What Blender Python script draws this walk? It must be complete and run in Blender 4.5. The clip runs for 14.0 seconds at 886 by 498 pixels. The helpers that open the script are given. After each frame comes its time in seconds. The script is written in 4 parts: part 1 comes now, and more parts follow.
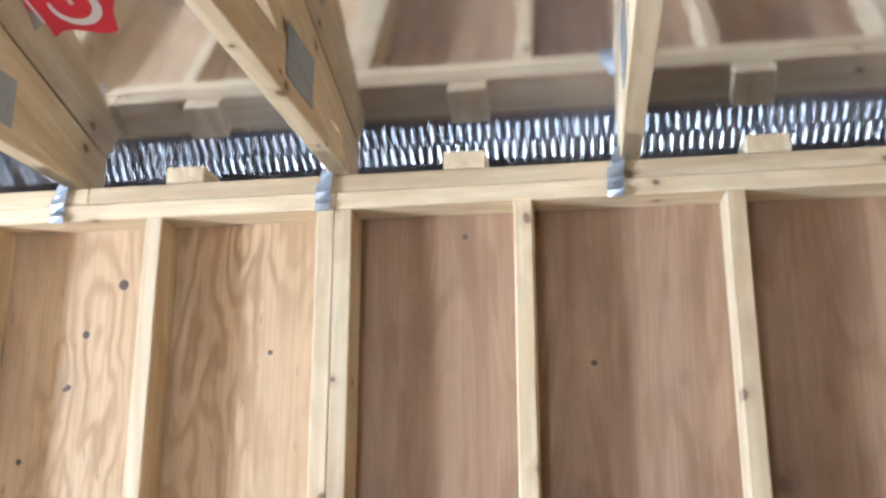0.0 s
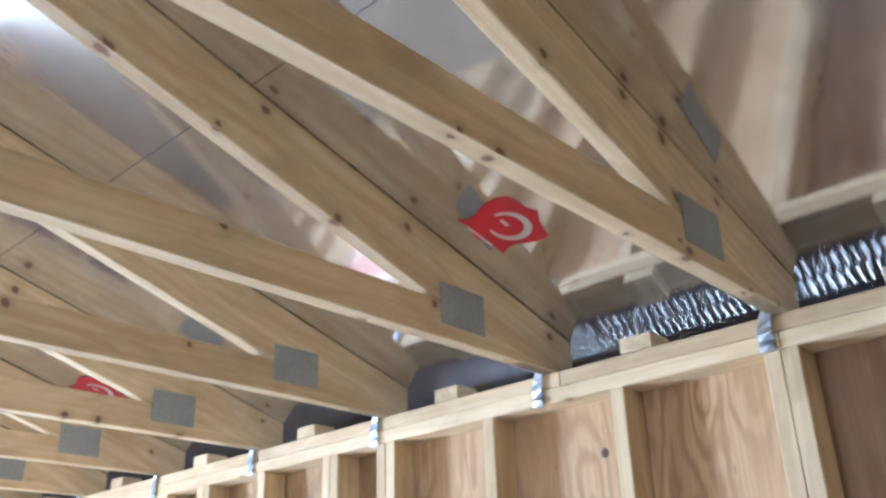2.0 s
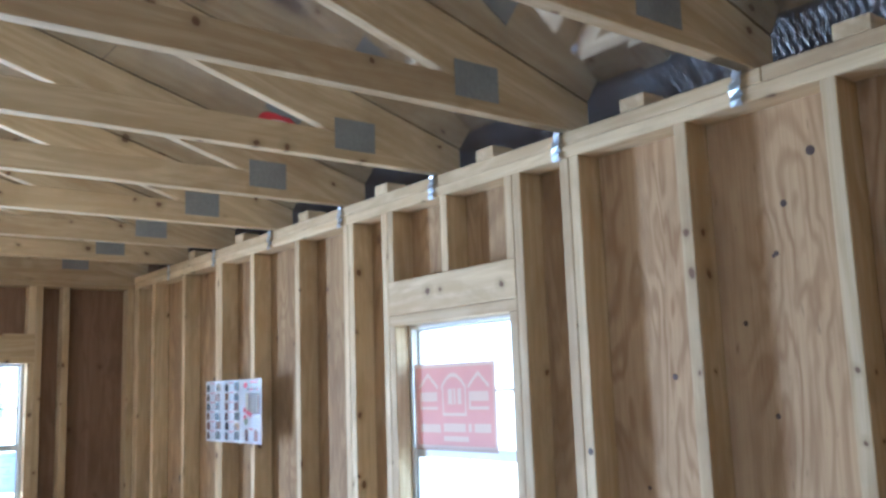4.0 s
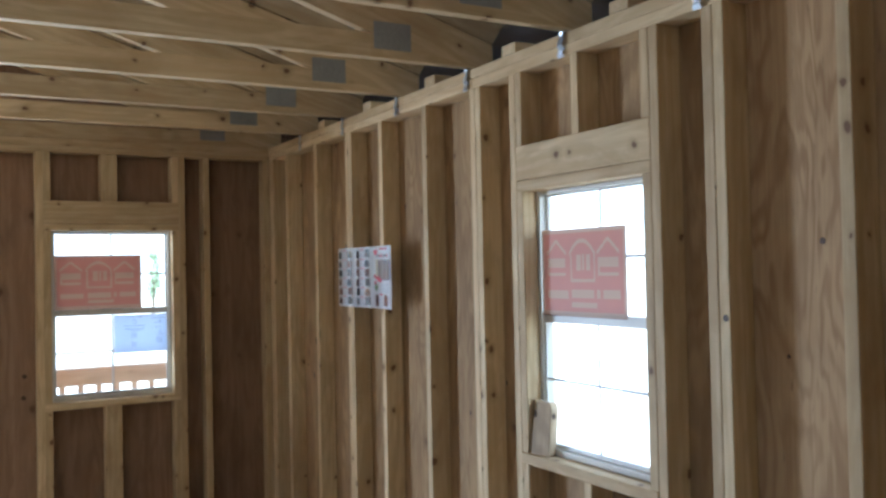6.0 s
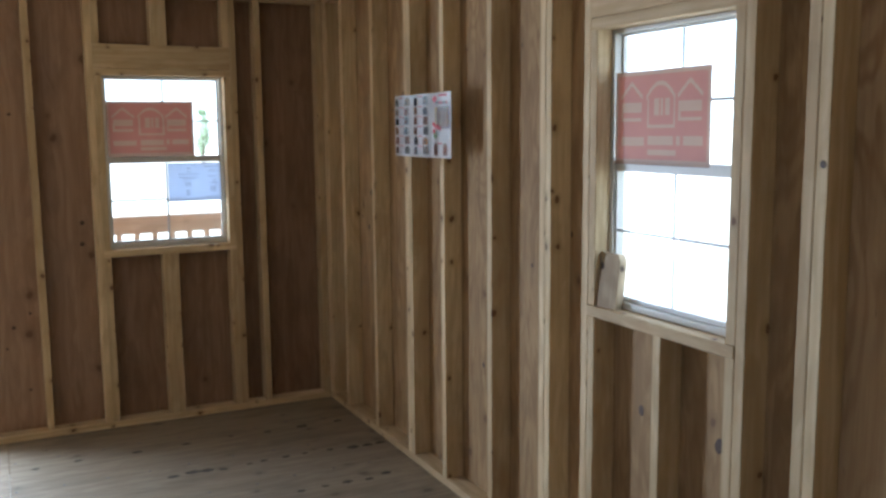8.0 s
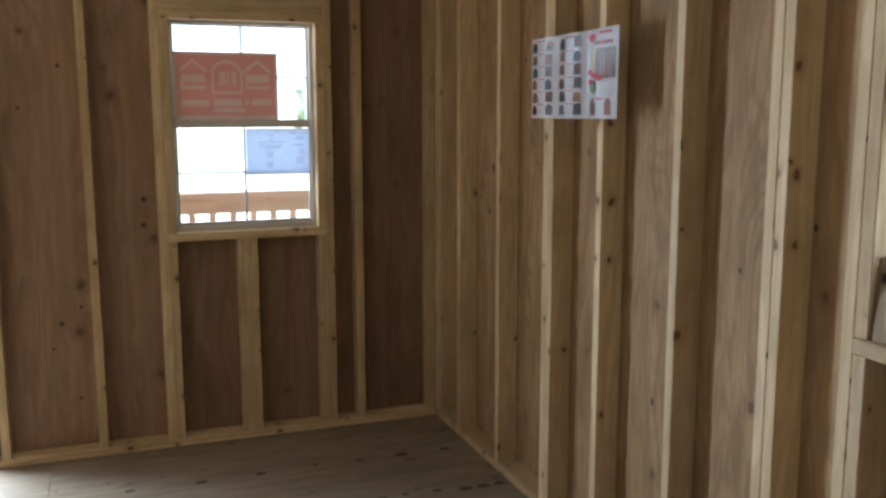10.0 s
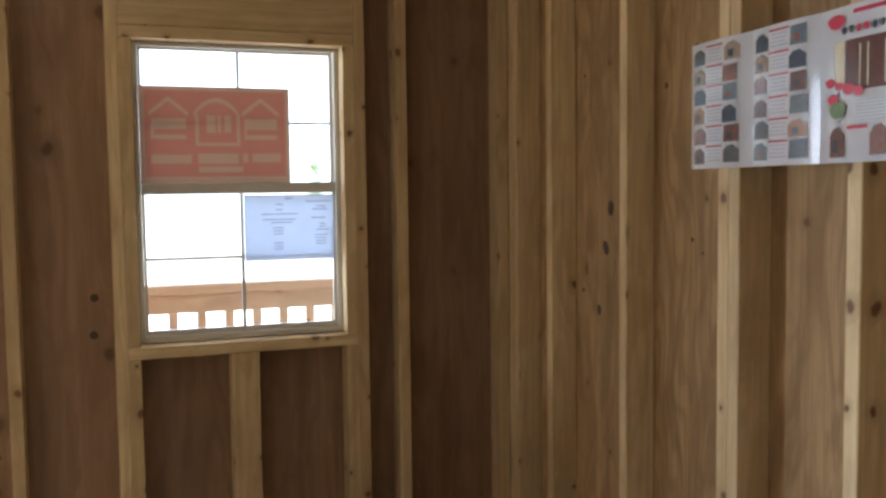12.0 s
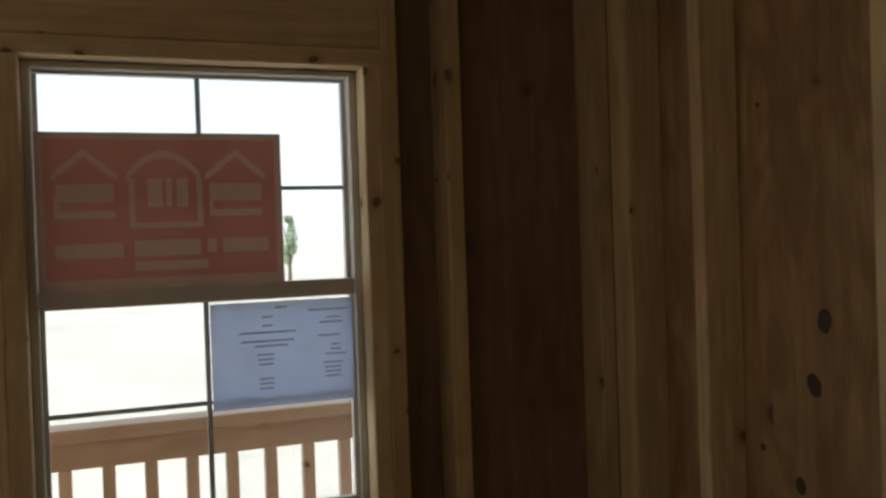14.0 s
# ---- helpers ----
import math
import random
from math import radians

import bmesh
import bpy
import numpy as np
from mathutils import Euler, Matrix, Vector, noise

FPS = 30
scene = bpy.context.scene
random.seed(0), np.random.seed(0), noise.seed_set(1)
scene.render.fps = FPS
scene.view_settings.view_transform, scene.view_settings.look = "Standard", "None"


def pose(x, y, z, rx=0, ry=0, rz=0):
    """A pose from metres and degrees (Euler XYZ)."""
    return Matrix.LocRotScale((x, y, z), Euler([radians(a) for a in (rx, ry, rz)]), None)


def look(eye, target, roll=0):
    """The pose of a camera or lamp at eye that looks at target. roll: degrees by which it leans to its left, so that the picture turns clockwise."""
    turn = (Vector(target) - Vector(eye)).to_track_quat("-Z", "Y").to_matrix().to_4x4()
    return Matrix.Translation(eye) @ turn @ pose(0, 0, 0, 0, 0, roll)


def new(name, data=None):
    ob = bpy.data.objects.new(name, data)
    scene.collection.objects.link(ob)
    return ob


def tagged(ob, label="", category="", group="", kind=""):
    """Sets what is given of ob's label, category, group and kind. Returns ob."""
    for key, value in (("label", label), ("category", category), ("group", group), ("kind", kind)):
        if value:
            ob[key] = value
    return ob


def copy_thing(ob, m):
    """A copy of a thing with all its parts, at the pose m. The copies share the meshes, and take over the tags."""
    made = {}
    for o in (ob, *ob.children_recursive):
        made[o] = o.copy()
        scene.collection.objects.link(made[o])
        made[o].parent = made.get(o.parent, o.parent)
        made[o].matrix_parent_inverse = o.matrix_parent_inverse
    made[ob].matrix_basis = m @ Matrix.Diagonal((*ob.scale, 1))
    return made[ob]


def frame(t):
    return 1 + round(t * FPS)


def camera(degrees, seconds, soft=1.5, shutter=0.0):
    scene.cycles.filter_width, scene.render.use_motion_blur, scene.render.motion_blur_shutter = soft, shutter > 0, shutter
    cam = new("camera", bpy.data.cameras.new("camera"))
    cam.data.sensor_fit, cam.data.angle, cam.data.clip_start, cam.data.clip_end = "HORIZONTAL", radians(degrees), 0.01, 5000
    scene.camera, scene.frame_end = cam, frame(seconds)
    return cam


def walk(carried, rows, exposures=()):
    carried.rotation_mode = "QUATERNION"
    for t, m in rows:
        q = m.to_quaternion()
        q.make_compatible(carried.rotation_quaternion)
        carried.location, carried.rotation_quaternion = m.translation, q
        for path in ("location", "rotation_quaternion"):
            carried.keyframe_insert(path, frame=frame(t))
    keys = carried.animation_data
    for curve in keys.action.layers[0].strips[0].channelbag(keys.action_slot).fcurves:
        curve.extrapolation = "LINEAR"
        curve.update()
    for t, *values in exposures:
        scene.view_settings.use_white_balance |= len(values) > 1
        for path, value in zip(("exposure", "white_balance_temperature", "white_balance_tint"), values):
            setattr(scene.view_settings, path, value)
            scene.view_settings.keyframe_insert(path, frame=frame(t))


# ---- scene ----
cam = camera(52.5, 14.0, soft=2.8)
PATH = [
    (0, (0.53, -1.759, 1.842), (0.226, 0.153, 2.343), -0.0),
    (0.5, (0.614, -1.759, 1.834), (0.119, 0.087, 2.423), 2.1),
    (1, (0.687, -1.786, 1.833), (-0.188, -0.121, 2.512), -0.2),
    (1.5, (0.716, -1.81, 1.839), (-0.447, -0.358, 2.573), -1.3),
    (2, (0.72, -1.828, 1.847), (-0.505, -0.47, 2.657), -2.0),
    (2.5, (0.718, -1.84, 1.851), (-0.56, -0.537, 2.67), -2.4),
    (3, (0.683, -1.848, 1.833), (-0.768, -0.625, 2.463), -2.4),
    (3.5, (0.618, -1.848, 1.788), (-0.914, -0.643, 2.238), -2.2),
    (4, (0.585, -1.851, 1.755), (-0.973, -0.635, 2.058), -2.0),
    (6.5, (0.521, -1.791, 1.713), (-1.244, -0.851, 1.727), -1.1),
    (7, (0.51, -1.796, 1.712), (-1.268, -0.88, 1.698), -1.0),
    (7.5, (0.476, -1.802, 1.7), (-1.314, -0.918, 1.582), -0.6),
    (8, (0.381, -1.79, 1.658), (-1.395, -0.911, 1.394), -0.5),
    (10.5, (-0.926, -1.486, 1.547), (-2.804, -0.854, 1.275), -0.4),
    (11, (-1.232, -1.469, 1.592), (-3.127, -0.881, 1.342), -0.8),
    (11.5, (-1.576, -1.413, 1.617), (-3.429, -0.681, 1.444), -1.2),
    (12, (-1.912, -1.29, 1.49), (-3.792, -0.622, 1.358), -0.7),
    (12.5, (-2.222, -1.283, 1.592), (-4.033, -0.445, 1.46), -0.4),
    (13, (-2.544, -1.269, 1.624), (-4.249, -0.226, 1.566), -1.5),
    (13.5, (-2.799, -1.208, 1.587), (-4.638, -0.421, 1.608), -1.5),
    (14, (-3.027, -1.134, 1.603), (-4.89, -0.408, 1.575), -1.9),
]
EXPOSURE = [(0, 4.35, 4600, 8), (1.0, 4.3, 4600, 8), (2.0, 3.95, 4400, 8), (2.5, 3.95, 4400, 8), (3.0, 3.98, 4350, 8), (3.5, 3.5, 4350, 7), (4.2, 2.75, 4300, 6), (6.3, 2.0, 4950, 6), (8, 1.85, 5050, 7), (10.5, 1.95, 5300, 8), (12.0, 2.0, 5600, 9), (12.5, 1.55, 5800, 9), (13.0, 1.4, 5950, 9), (13.5, 0.9, 6000, 9), (14, 0.4, 6000, 9)]
walk(cam, [(t, look(eye, target, roll)) for t, eye, target, roll in PATH], EXPOSURE)

# ---- world, sun, large lights ----
world = bpy.data.worlds.new("world")
scene.world = world
world.use_nodes = True
wn = world.node_tree
sky = wn.nodes.new("ShaderNodeTexSky")
sky.sky_type, sky.sun_disc = "NISHITA", False
sky.sun_elevation, sky.sun_rotation = radians(50), radians(140)
# thin white haze over the blue
haze = wn.nodes.new("ShaderNodeMix")
haze.data_type = "RGBA"
haze.inputs[0].default_value, haze.inputs[7].default_value = 0.6, (9.0, 9.1, 9.3, 1)
wn.links.new(sky.outputs[0], haze.inputs[6])
wn.links.new(haze.outputs[2], wn.nodes["Background"].inputs[0])
wn.nodes["Background"].inputs[1].default_value = 0.15
sun_data = bpy.data.lights.new("sun", "SUN")
sun_data.energy, sun_data.angle, sun_data.color = 4.5, radians(0.5), (1.0, 0.95, 0.87)
sun = new("sun", sun_data)
sun.matrix_world = look((0.5, -0.6, 0.93), (0, 0, 0))
# daylight in the open porch doorway of the end wall
door_data = bpy.data.lights.new("door_daylight", "AREA")
door_data.shape, door_data.size, door_data.size_y = "RECTANGLE", 0.86, 1.98
door_data.energy, door_data.color = 42.0, (0.90, 0.95, 1.0)
door_light = new("door_daylight", door_data)
door_light.matrix_world = look((-5.22, -2.53, 1.02), (0, -2.53, 1.02))

# weak fill lamp added behind the walker, in an assumed, unseen window
fill_data = bpy.data.lights.new("unseen_fill", "AREA")
fill_data.shape, fill_data.size, fill_data.size_y = "RECTANGLE", 0.60, 0.90
fill_data.energy, fill_data.color = 0.6, (0.88, 0.94, 1.0)
fill_light = new("unseen_fill", fill_data)
fill_light.matrix_world = look((-0.4, -3.78, 1.52), (-0.4, 0, 1.52))

# ---- materials ----


class Nodes:
    """Short hand for a node material."""

    def __init__(self, name):
        self.mat = bpy.data.materials.new(name)
        self.mat.use_nodes = True
        self.tree = self.mat.node_tree
        self.bsdf = self.tree.nodes["Principled BSDF"]

    def add(self, kind, inputs=(), **props):
        n = self.tree.nodes.new(kind)
        for k, v in props.items():
            setattr(n, k, v)
        for k, v in dict(inputs).items():
            if hasattr(v, "is_linked"):
                self.tree.links.new(v, n.inputs[k])
            else:
                n.inputs[k].default_value = v
        return n

    def link(self, a, b):
        self.tree.links.new(a, b)

    def mix(self, fac, a, b, blend="MIX"):
        n = self.tree.nodes.new("ShaderNodeMix")
        n.data_type, n.blend_type = "RGBA", blend
        for sock, v in ((n.inputs[0], fac), (n.inputs[6], a), (n.inputs[7], b)):
            if hasattr(v, "is_linked"):
                self.tree.links.new(v, sock)
            else:
                sock.default_value = v if isinstance(v, (int, float)) else (*v, 1)
        return n.outputs[2]

    def ramp(self, fac, a, b, c0=(0, 0, 0), c1=(1, 1, 1)):
        n = self.tree.nodes.new("ShaderNodeValToRGB")
        e = n.color_ramp.elements
        e[0].position, e[1].position, e[0].color, e[1].color = a, b, (*c0, 1), (*c1, 1)
        self.tree.links.new(fac, n.inputs[0])
        return n.outputs[0]

    def coords(self, scale, shift=7.0):
        """Object coordinates, moved at random from piece to piece and scaled."""
        tc = self.add("ShaderNodeTexCoord")
        info = self.add("ShaderNodeObjectInfo")
        mul = self.add("ShaderNodeMath", {0: info.outputs["Random"], 1: shift}, operation="MULTIPLY")
        plus = self.add("ShaderNodeVectorMath", {0: tc.outputs["Object"], 1: mul.outputs[0]}, operation="ADD")
        return self.scaled(plus.outputs[0], scale), info.outputs["Random"]

    def scaled(self, vec, scale):
        return self.add("ShaderNodeMapping", {"Vector": vec, "Scale": scale}).outputs[0]

    def set(self, **values):
        for k, v in values.items():
            sock = self.bsdf.inputs[k.replace("_", " ")]
            if hasattr(v, "is_linked"):
                self.tree.links.new(v, sock)
            else:
                sock.default_value = (*v, 1) if isinstance(v, tuple) else v

    def bump(self, height, strength, distance=0.002):
        b = self.add("ShaderNodeBump", {"Height": height, "Strength": strength, "Distance": distance})
        self.link(b.outputs[0], self.bsdf.inputs["Normal"])


def wood(name, light, dark, knot, swirl, rough=0.62, ring_scale=9.0, knots=7.0, knot_share=0.55, ring=0.6):
    """Softwood with its grain along the local z axis."""
    n = Nodes(name)
    base, rnd = n.coords((1, 1, 1))
    warp = n.add("ShaderNodeTexNoise", {"Vector": n.scaled(base, (2.6, 2.6, 0.6)), "Scale": 1.6, "Detail": 2.5, "Roughness": 0.5})
    big = n.add("ShaderNodeVectorMath", {0: n.add("ShaderNodeVectorMath", {0: warp.outputs["Color"], 1: (0.5, 0.5, 0.5)}, operation="SUBTRACT").outputs[0], 1: (swirl, swirl, 0.0)}, operation="MULTIPLY")
    moved = n.add("ShaderNodeVectorMath", {0: n.scaled(base, (1, 1, 0.03)), 1: big.outputs[0]}, operation="ADD")
    rings = n.add("ShaderNodeTexWave", {"Vector": moved.outputs[0], "Scale": ring_scale, "Distortion": 1.6, "Detail": 2.0, "Detail Scale": 1.2}, wave_type="RINGS", rings_direction="Z")
    fibre = n.add("ShaderNodeTexNoise", {"Vector": n.scaled(base, (190, 190, 4.0)), "Scale": 1.0, "Detail": 3.0})
    streak = n.add("ShaderNodeTexNoise", {"Vector": n.scaled(base, (28, 28, 0.9)), "Scale": 1.0, "Detail": 3.0})
    stain = n.add("ShaderNodeTexNoise", {"Vector": n.scaled(base, (3, 3, 1.5)), "Scale": 1.6, "Detail": 5.0, "Roughness": 0.65})
    patch = n.ramp(n.add("ShaderNodeTexNoise", {"Vector": n.scaled(base, (2.5, 2.5, 0.9)), "Scale": 1.0, "Detail": 2.0}).outputs["Fac"], 0.35, 0.65, (0.15 * ring, 0.15 * ring, 0.15 * ring), (ring, ring, ring))
    col = n.mix(n.mix(1.0, n.ramp(rings.outputs["Fac"], 0.35, 1.0), patch, "MULTIPLY"), light, dark)
    blot = n.add("ShaderNodeTexNoise", {"Vector": n.scaled(base, (9, 9, 2.0)), "Scale": 1.0, "Detail": 4.0, "Distortion": 2.2})
    col = n.mix(n.ramp(blot.outputs["Fac"], 0.46, 0.60, (0, 0, 0), (ring, ring, ring)), col, tuple(0.86 * c for c in dark))
    col = n.mix(n.ramp(streak.outputs["Fac"], 0.42, 0.72, (0, 0, 0), (0.6, 0.6, 0.6)), col, dark)
    col = n.mix(n.ramp(fibre.outputs["Fac"], 0.42, 0.75, (0, 0, 0), (0.35, 0.35, 0.35)), col, tuple(0.9 * c for c in dark))
    col = n.mix(n.ramp(stain.outputs["Fac"], 0.50, 0.76, (0, 0, 0), (0.6, 0.6, 0.6)), col, tuple(0.7 * c for c in dark))
    col = n.mix(1.0, col, n.ramp(rnd, 0.0, 1.0, (0.84, 0.81, 0.78), (1.10, 1.09, 1.07)), "MULTIPLY")
    # knots run through the board either way; only some of the cells have one
    wob = n.add("ShaderNodeTexNoise", {"Vector": base, "Scale": 26.0, "Detail": 2.0})
    bent = n.add("ShaderNodeVectorMath", {0: base, 1: n.add("ShaderNodeVectorMath", {0: wob.outputs["Color"], "Scale": 0.022}, operation="SCALE").outputs[0]}, operation="ADD").outputs[0]
    sep = n.add("ShaderNodeSeparateXYZ", {0: bent})
    facing = n.add("ShaderNodeSeparateXYZ", {0: n.add("ShaderNodeTexCoord").outputs["Normal"]})
    for axis in ("X", "Y"):
        flat = n.add("ShaderNodeCombineXYZ", {0: sep.outputs[axis], 1: n.add("ShaderNodeMath", {0: sep.outputs["Z"], 1: 0.8}, operation="MULTIPLY").outputs[0], 2: 0.0})
        vor = n.add("ShaderNodeTexVoronoi", {"Vector": flat.outputs[0], "Scale": knots}, voronoi_dimensions="2D")
        rgb = n.add("ShaderNodeSeparateColor", {0: vor.outputs["Color"]})
        has = n.ramp(rgb.outputs[0], knot_share, knot_share + 0.02)
        broad = n.add("ShaderNodeMath", {0: facing.outputs["Y" if axis == "X" else "X"]}, operation="ABSOLUTE")
        has = n.mix(1.0, has, n.ramp(broad.outputs[0], 0.5, 0.6), "MULTIPLY")
        size = n.add("ShaderNodeMath", {0: vor.outputs["Distance"], 1: n.add("ShaderNodeMath", {0: rgb.outputs[1], 1: 0.55}, operation="ADD").outputs[0]}, operation="DIVIDE").outputs[0]
        core = n.ramp(size, 0.045, 0.085, (1, 1, 1), (0, 0, 0))
        halo = n.ramp(size, 0.07, 0.22, (0.5, 0.5, 0.5), (0, 0, 0))
        col = n.mix(n.mix(1.0, has, halo, "MULTIPLY"), col, tuple(0.7 * c for c in dark))
        col = n.mix(n.mix(1.0, has, core, "MULTIPLY"), col, knot)
    n.set(Base_Color=col, Roughness=rough)
    n.bsdf.inputs["Specular IOR Level"].default_value = 0.3
    n.bump(fibre.outputs["Fac"], 0.35, 0.0015)
    return n.mat


def figured_ply(name, light, dark, knot):
    """Rotary-cut softwood plywood: flame figure in bands that follow slow contours along local z."""
    n = Nodes(name)
    base, rnd = n.coords((1, 1, 1))
    slow = n.add("ShaderNodeTexNoise", {"Vector": n.scaled(base, (5.5, 5.5, 1.35)), "Scale": 1.0, "Detail": 3.5, "Roughness": 0.45, "Distortion": 0.5})
    ragged = n.add("ShaderNodeTexNoise", {"Vector": n.scaled(base, (55, 55, 5)), "Scale": 1.0, "Detail": 2.0})
    shift = n.add("ShaderNodeMath", {0: ragged.outputs["Fac"], 1: 2.2}, operation="MULTIPLY")
    bands = n.add("ShaderNodeMath", {0: slow.outputs["Fac"], 1: 66.0, 2: shift.outputs[0]}, operation="MULTIPLY_ADD")
    wave = n.add("ShaderNodeMath", {0: bands.outputs[0]}, operation="SINE")
    strength = n.add("ShaderNodeTexNoise", {"Vector": n.scaled(base, (4.5, 4.5, 1.4)), "Scale": 1.0, "Detail": 2.0})
    fibre = n.add("ShaderNodeTexNoise", {"Vector": n.scaled(base, (170, 170, 3.5)), "Scale": 1.0, "Detail": 3.0})
    stain = n.add("ShaderNodeTexNoise", {"Vector": n.scaled(base, (5, 5, 2)), "Scale": 1.0, "Detail": 5.0, "Roughness": 0.65})
    speck = n.add("ShaderNodeTexNoise", {"Vector": n.scaled(base, (60, 60, 14)), "Scale": 1.0, "Detail": 2.0})
    half = n.add("ShaderNodeMath", {0: wave.outputs[0], 1: 0.5, 2: 0.5}, operation="MULTIPLY_ADD")
    late = n.ramp(half.outputs[0], 0.30, 1.0)
    col = n.mix(n.mix(1.0, late, n.ramp(strength.outputs["Fac"], 0.36, 0.62, (0.12, 0.12, 0.12), (0.72, 0.72, 0.72)), "MULTIPLY"), light, dark)
    col = n.mix(n.ramp(fibre.outputs["Fac"], 0.42, 0.75, (0, 0, 0), (0.4, 0.4, 0.4)), col, dark)
    col = n.mix(n.ramp(stain.outputs["Fac"], 0.50, 0.78, (0, 0, 0), (0.5, 0.5, 0.5)), col, tuple(0.8 * c for c in dark))
    col = n.mix(n.ramp(speck.outputs["Fac"], 0.66, 0.76, (0, 0, 0), (0.5, 0.5, 0.5)), col, knot)
    col = n.mix(1.0, col, n.ramp(rnd, 0.0, 1.0, (0.88, 0.86, 0.84), (1.08, 1.06, 1.05)), "MULTIPLY")
    n.set(Base_Color=col, Roughness=0.68)
    n.bsdf.inputs["Specular IOR Level"].default_value = 0.3
    n.bump(fibre.outputs["Fac"], 0.35, 0.0015)
    return n.mat


def plain(name, colour, rough=0.5, metal=0.0, spread=0.12, scale=30.0, bump=0.15):
    n = Nodes(name)
    base, rnd = n.coords((1, 1, 1))
    a = n.add("ShaderNodeTexNoise", {"Vector": base, "Scale": scale, "Detail": 5.0})
    b = n.add("ShaderNodeTexNoise", {"Vector": base, "Scale": scale / 9, "Detail": 3.0})
    col = n.mix(a.outputs["Fac"], tuple(c * (1 - spread) for c in colour), tuple(min(1, c * (1 + spread)) for c in colour))
    col = n.mix(n.ramp(b.outputs["Fac"], 0.45, 0.8, (0, 0, 0), (0.5, 0.5, 0.5)), col, tuple(c * (1 - 1.6 * spread) for c in colour))
    n.set(Base_Color=col, Roughness=rough, Metallic=metal)
    n.bump(a.outputs["Fac"], bump, 0.001)
    return n.mat


def sheet_material(name, colour, share, rough=0.5):
    """Paper or sign board that lets some daylight through."""
    n = Nodes(name)
    tc = n.add("ShaderNodeTexCoord")
    blot = n.add("ShaderNodeTexNoise", {"Vector": tc.outputs["Object"], "Scale": 14.0, "Detail": 4.0})
    col = n.mix(blot.outputs["Fac"], tuple(c * 0.9 for c in colour), colour)
    n.set(Base_Color=col, Roughness=rough)
    tr = n.add("ShaderNodeBsdfTranslucent", {"Color": col})
    m = n.add("ShaderNodeMixShader", {0: share, 1: n.bsdf.outputs[0], 2: tr.outputs[0]})
    n.link(m.outputs[0], n.tree.nodes["Material Output"].inputs[0])
    return n.mat


def foil_material():
    n = Nodes("radiant_foil")
    tc = n.add("ShaderNodeTexCoord")
    v = tc.outputs["Object"]
    dent = n.add("ShaderNodeTexNoise", {"Vector": n.scaled(v, (5, 5, 5)), "Scale": 1.0, "Detail": 3.0})
    ripple = n.add("ShaderNodeTexNoise", {"Vector": n.scaled(v, (85, 22, 22)), "Scale": 1.0, "Detail": 1.0})
    dust = n.add("ShaderNodeTexNoise", {"Vector": v, "Scale": 6.0, "Detail": 6.0, "Roughness": 0.65})
    scratch = n.add("ShaderNodeTexNoise", {"Vector": n.scaled(v, (3, 130, 130)), "Scale": 1.0, "Detail": 2.0})
    col = n.mix(n.ramp(dust.outputs["Fac"], 0.4, 0.75), (0.78, 0.79, 0.82), (0.68, 0.68, 0.69))
    n.set(Base_Color=col, Metallic=0.94, Roughness=n.ramp(dust.outputs["Fac"], 0.35, 0.7, (0.075, 0.075, 0.075), (0.13, 0.13, 0.13)))
    h = n.add("ShaderNodeMath", {0: dent.outputs["Fac"], 1: n.add("ShaderNodeMath", {0: ripple.outputs["Fac"], 1: 0.12}, operation="MULTIPLY").outputs[0]}, operation="ADD")
    h2 = n.add("ShaderNodeMath", {0: h.outputs[0], 1: n.add("ShaderNodeMath", {0: scratch.outputs["Fac"], 1: 0.015}, operation="MULTIPLY").outputs[0]}, operation="ADD")
    n.bump(h2.outputs[0], 0.15, 0.006)
    return n.mat


PINE = wood("pine_board", (0.72, 0.575, 0.345), (0.53, 0.37, 0.185), (0.19, 0.105, 0.055), 0.12, 0.62, 14.0, 9.0, 0.70, 0.45)
PLY = wood("plywood_siding", (0.49, 0.335, 0.165), (0.29, 0.175, 0.078), (0.17, 0.095, 0.05), 1.0, 0.7, 6.5, 6.5, 0.82, 0.62)
FLAME_PLY = figured_ply("flame_figured_plywood", (0.58, 0.40, 0.205), (0.32, 0.175, 0.07), (0.17, 0.095, 0.05))
LUAN = wood("reddish_plywood", (0.37, 0.24, 0.15), (0.26, 0.155, 0.09), (0.16, 0.09, 0.05), 0.30, 0.65, 7.0, 6.0, 0.85, 0.5)
PALE_PLY = wood("smooth_plywood", (0.42, 0.27, 0.15), (0.26, 0.145, 0.07), (0.17, 0.095, 0.05), 0.3, 0.65, 5.0, 6.0, 0.85, 0.5)
FLOOR = wood("floor_plywood", (0.31, 0.25, 0.17), (0.22, 0.175, 0.115), (0.14, 0.10, 0.07), 0.5, 0.7, 6.0, 6.0, 0.7, 0.5)
OLD = wood("weathered_scrap", (0.56, 0.44, 0.28), (0.36, 0.26, 0.15), (0.06, 0.035, 0.02), 0.3)
RAILWOOD = wood("treated_rail", (0.76, 0.585, 0.42), (0.67, 0.49, 0.34), (0.14, 0.08, 0.04), 0.2)
FOIL = foil_material()
STEEL = plain("galvanised_steel", (0.62, 0.64, 0.66), 0.32, 0.9, 0.2, 60, 0.4)
PLATE = plain("toothed_plate_steel", (0.34, 0.34, 0.32), 0.55, 0.55, 0.2, 90, 0.5)
VINYL = plain("white_vinyl", (0.62, 0.59, 0.52), 0.4, 0.0, 0.05)
SCREEN = plain("grey_muntin", (0.50, 0.50, 0.48), 0.5)
RED = plain("red_print", (0.52, 0.015, 0.03), 0.45, 0.0, 0.06)
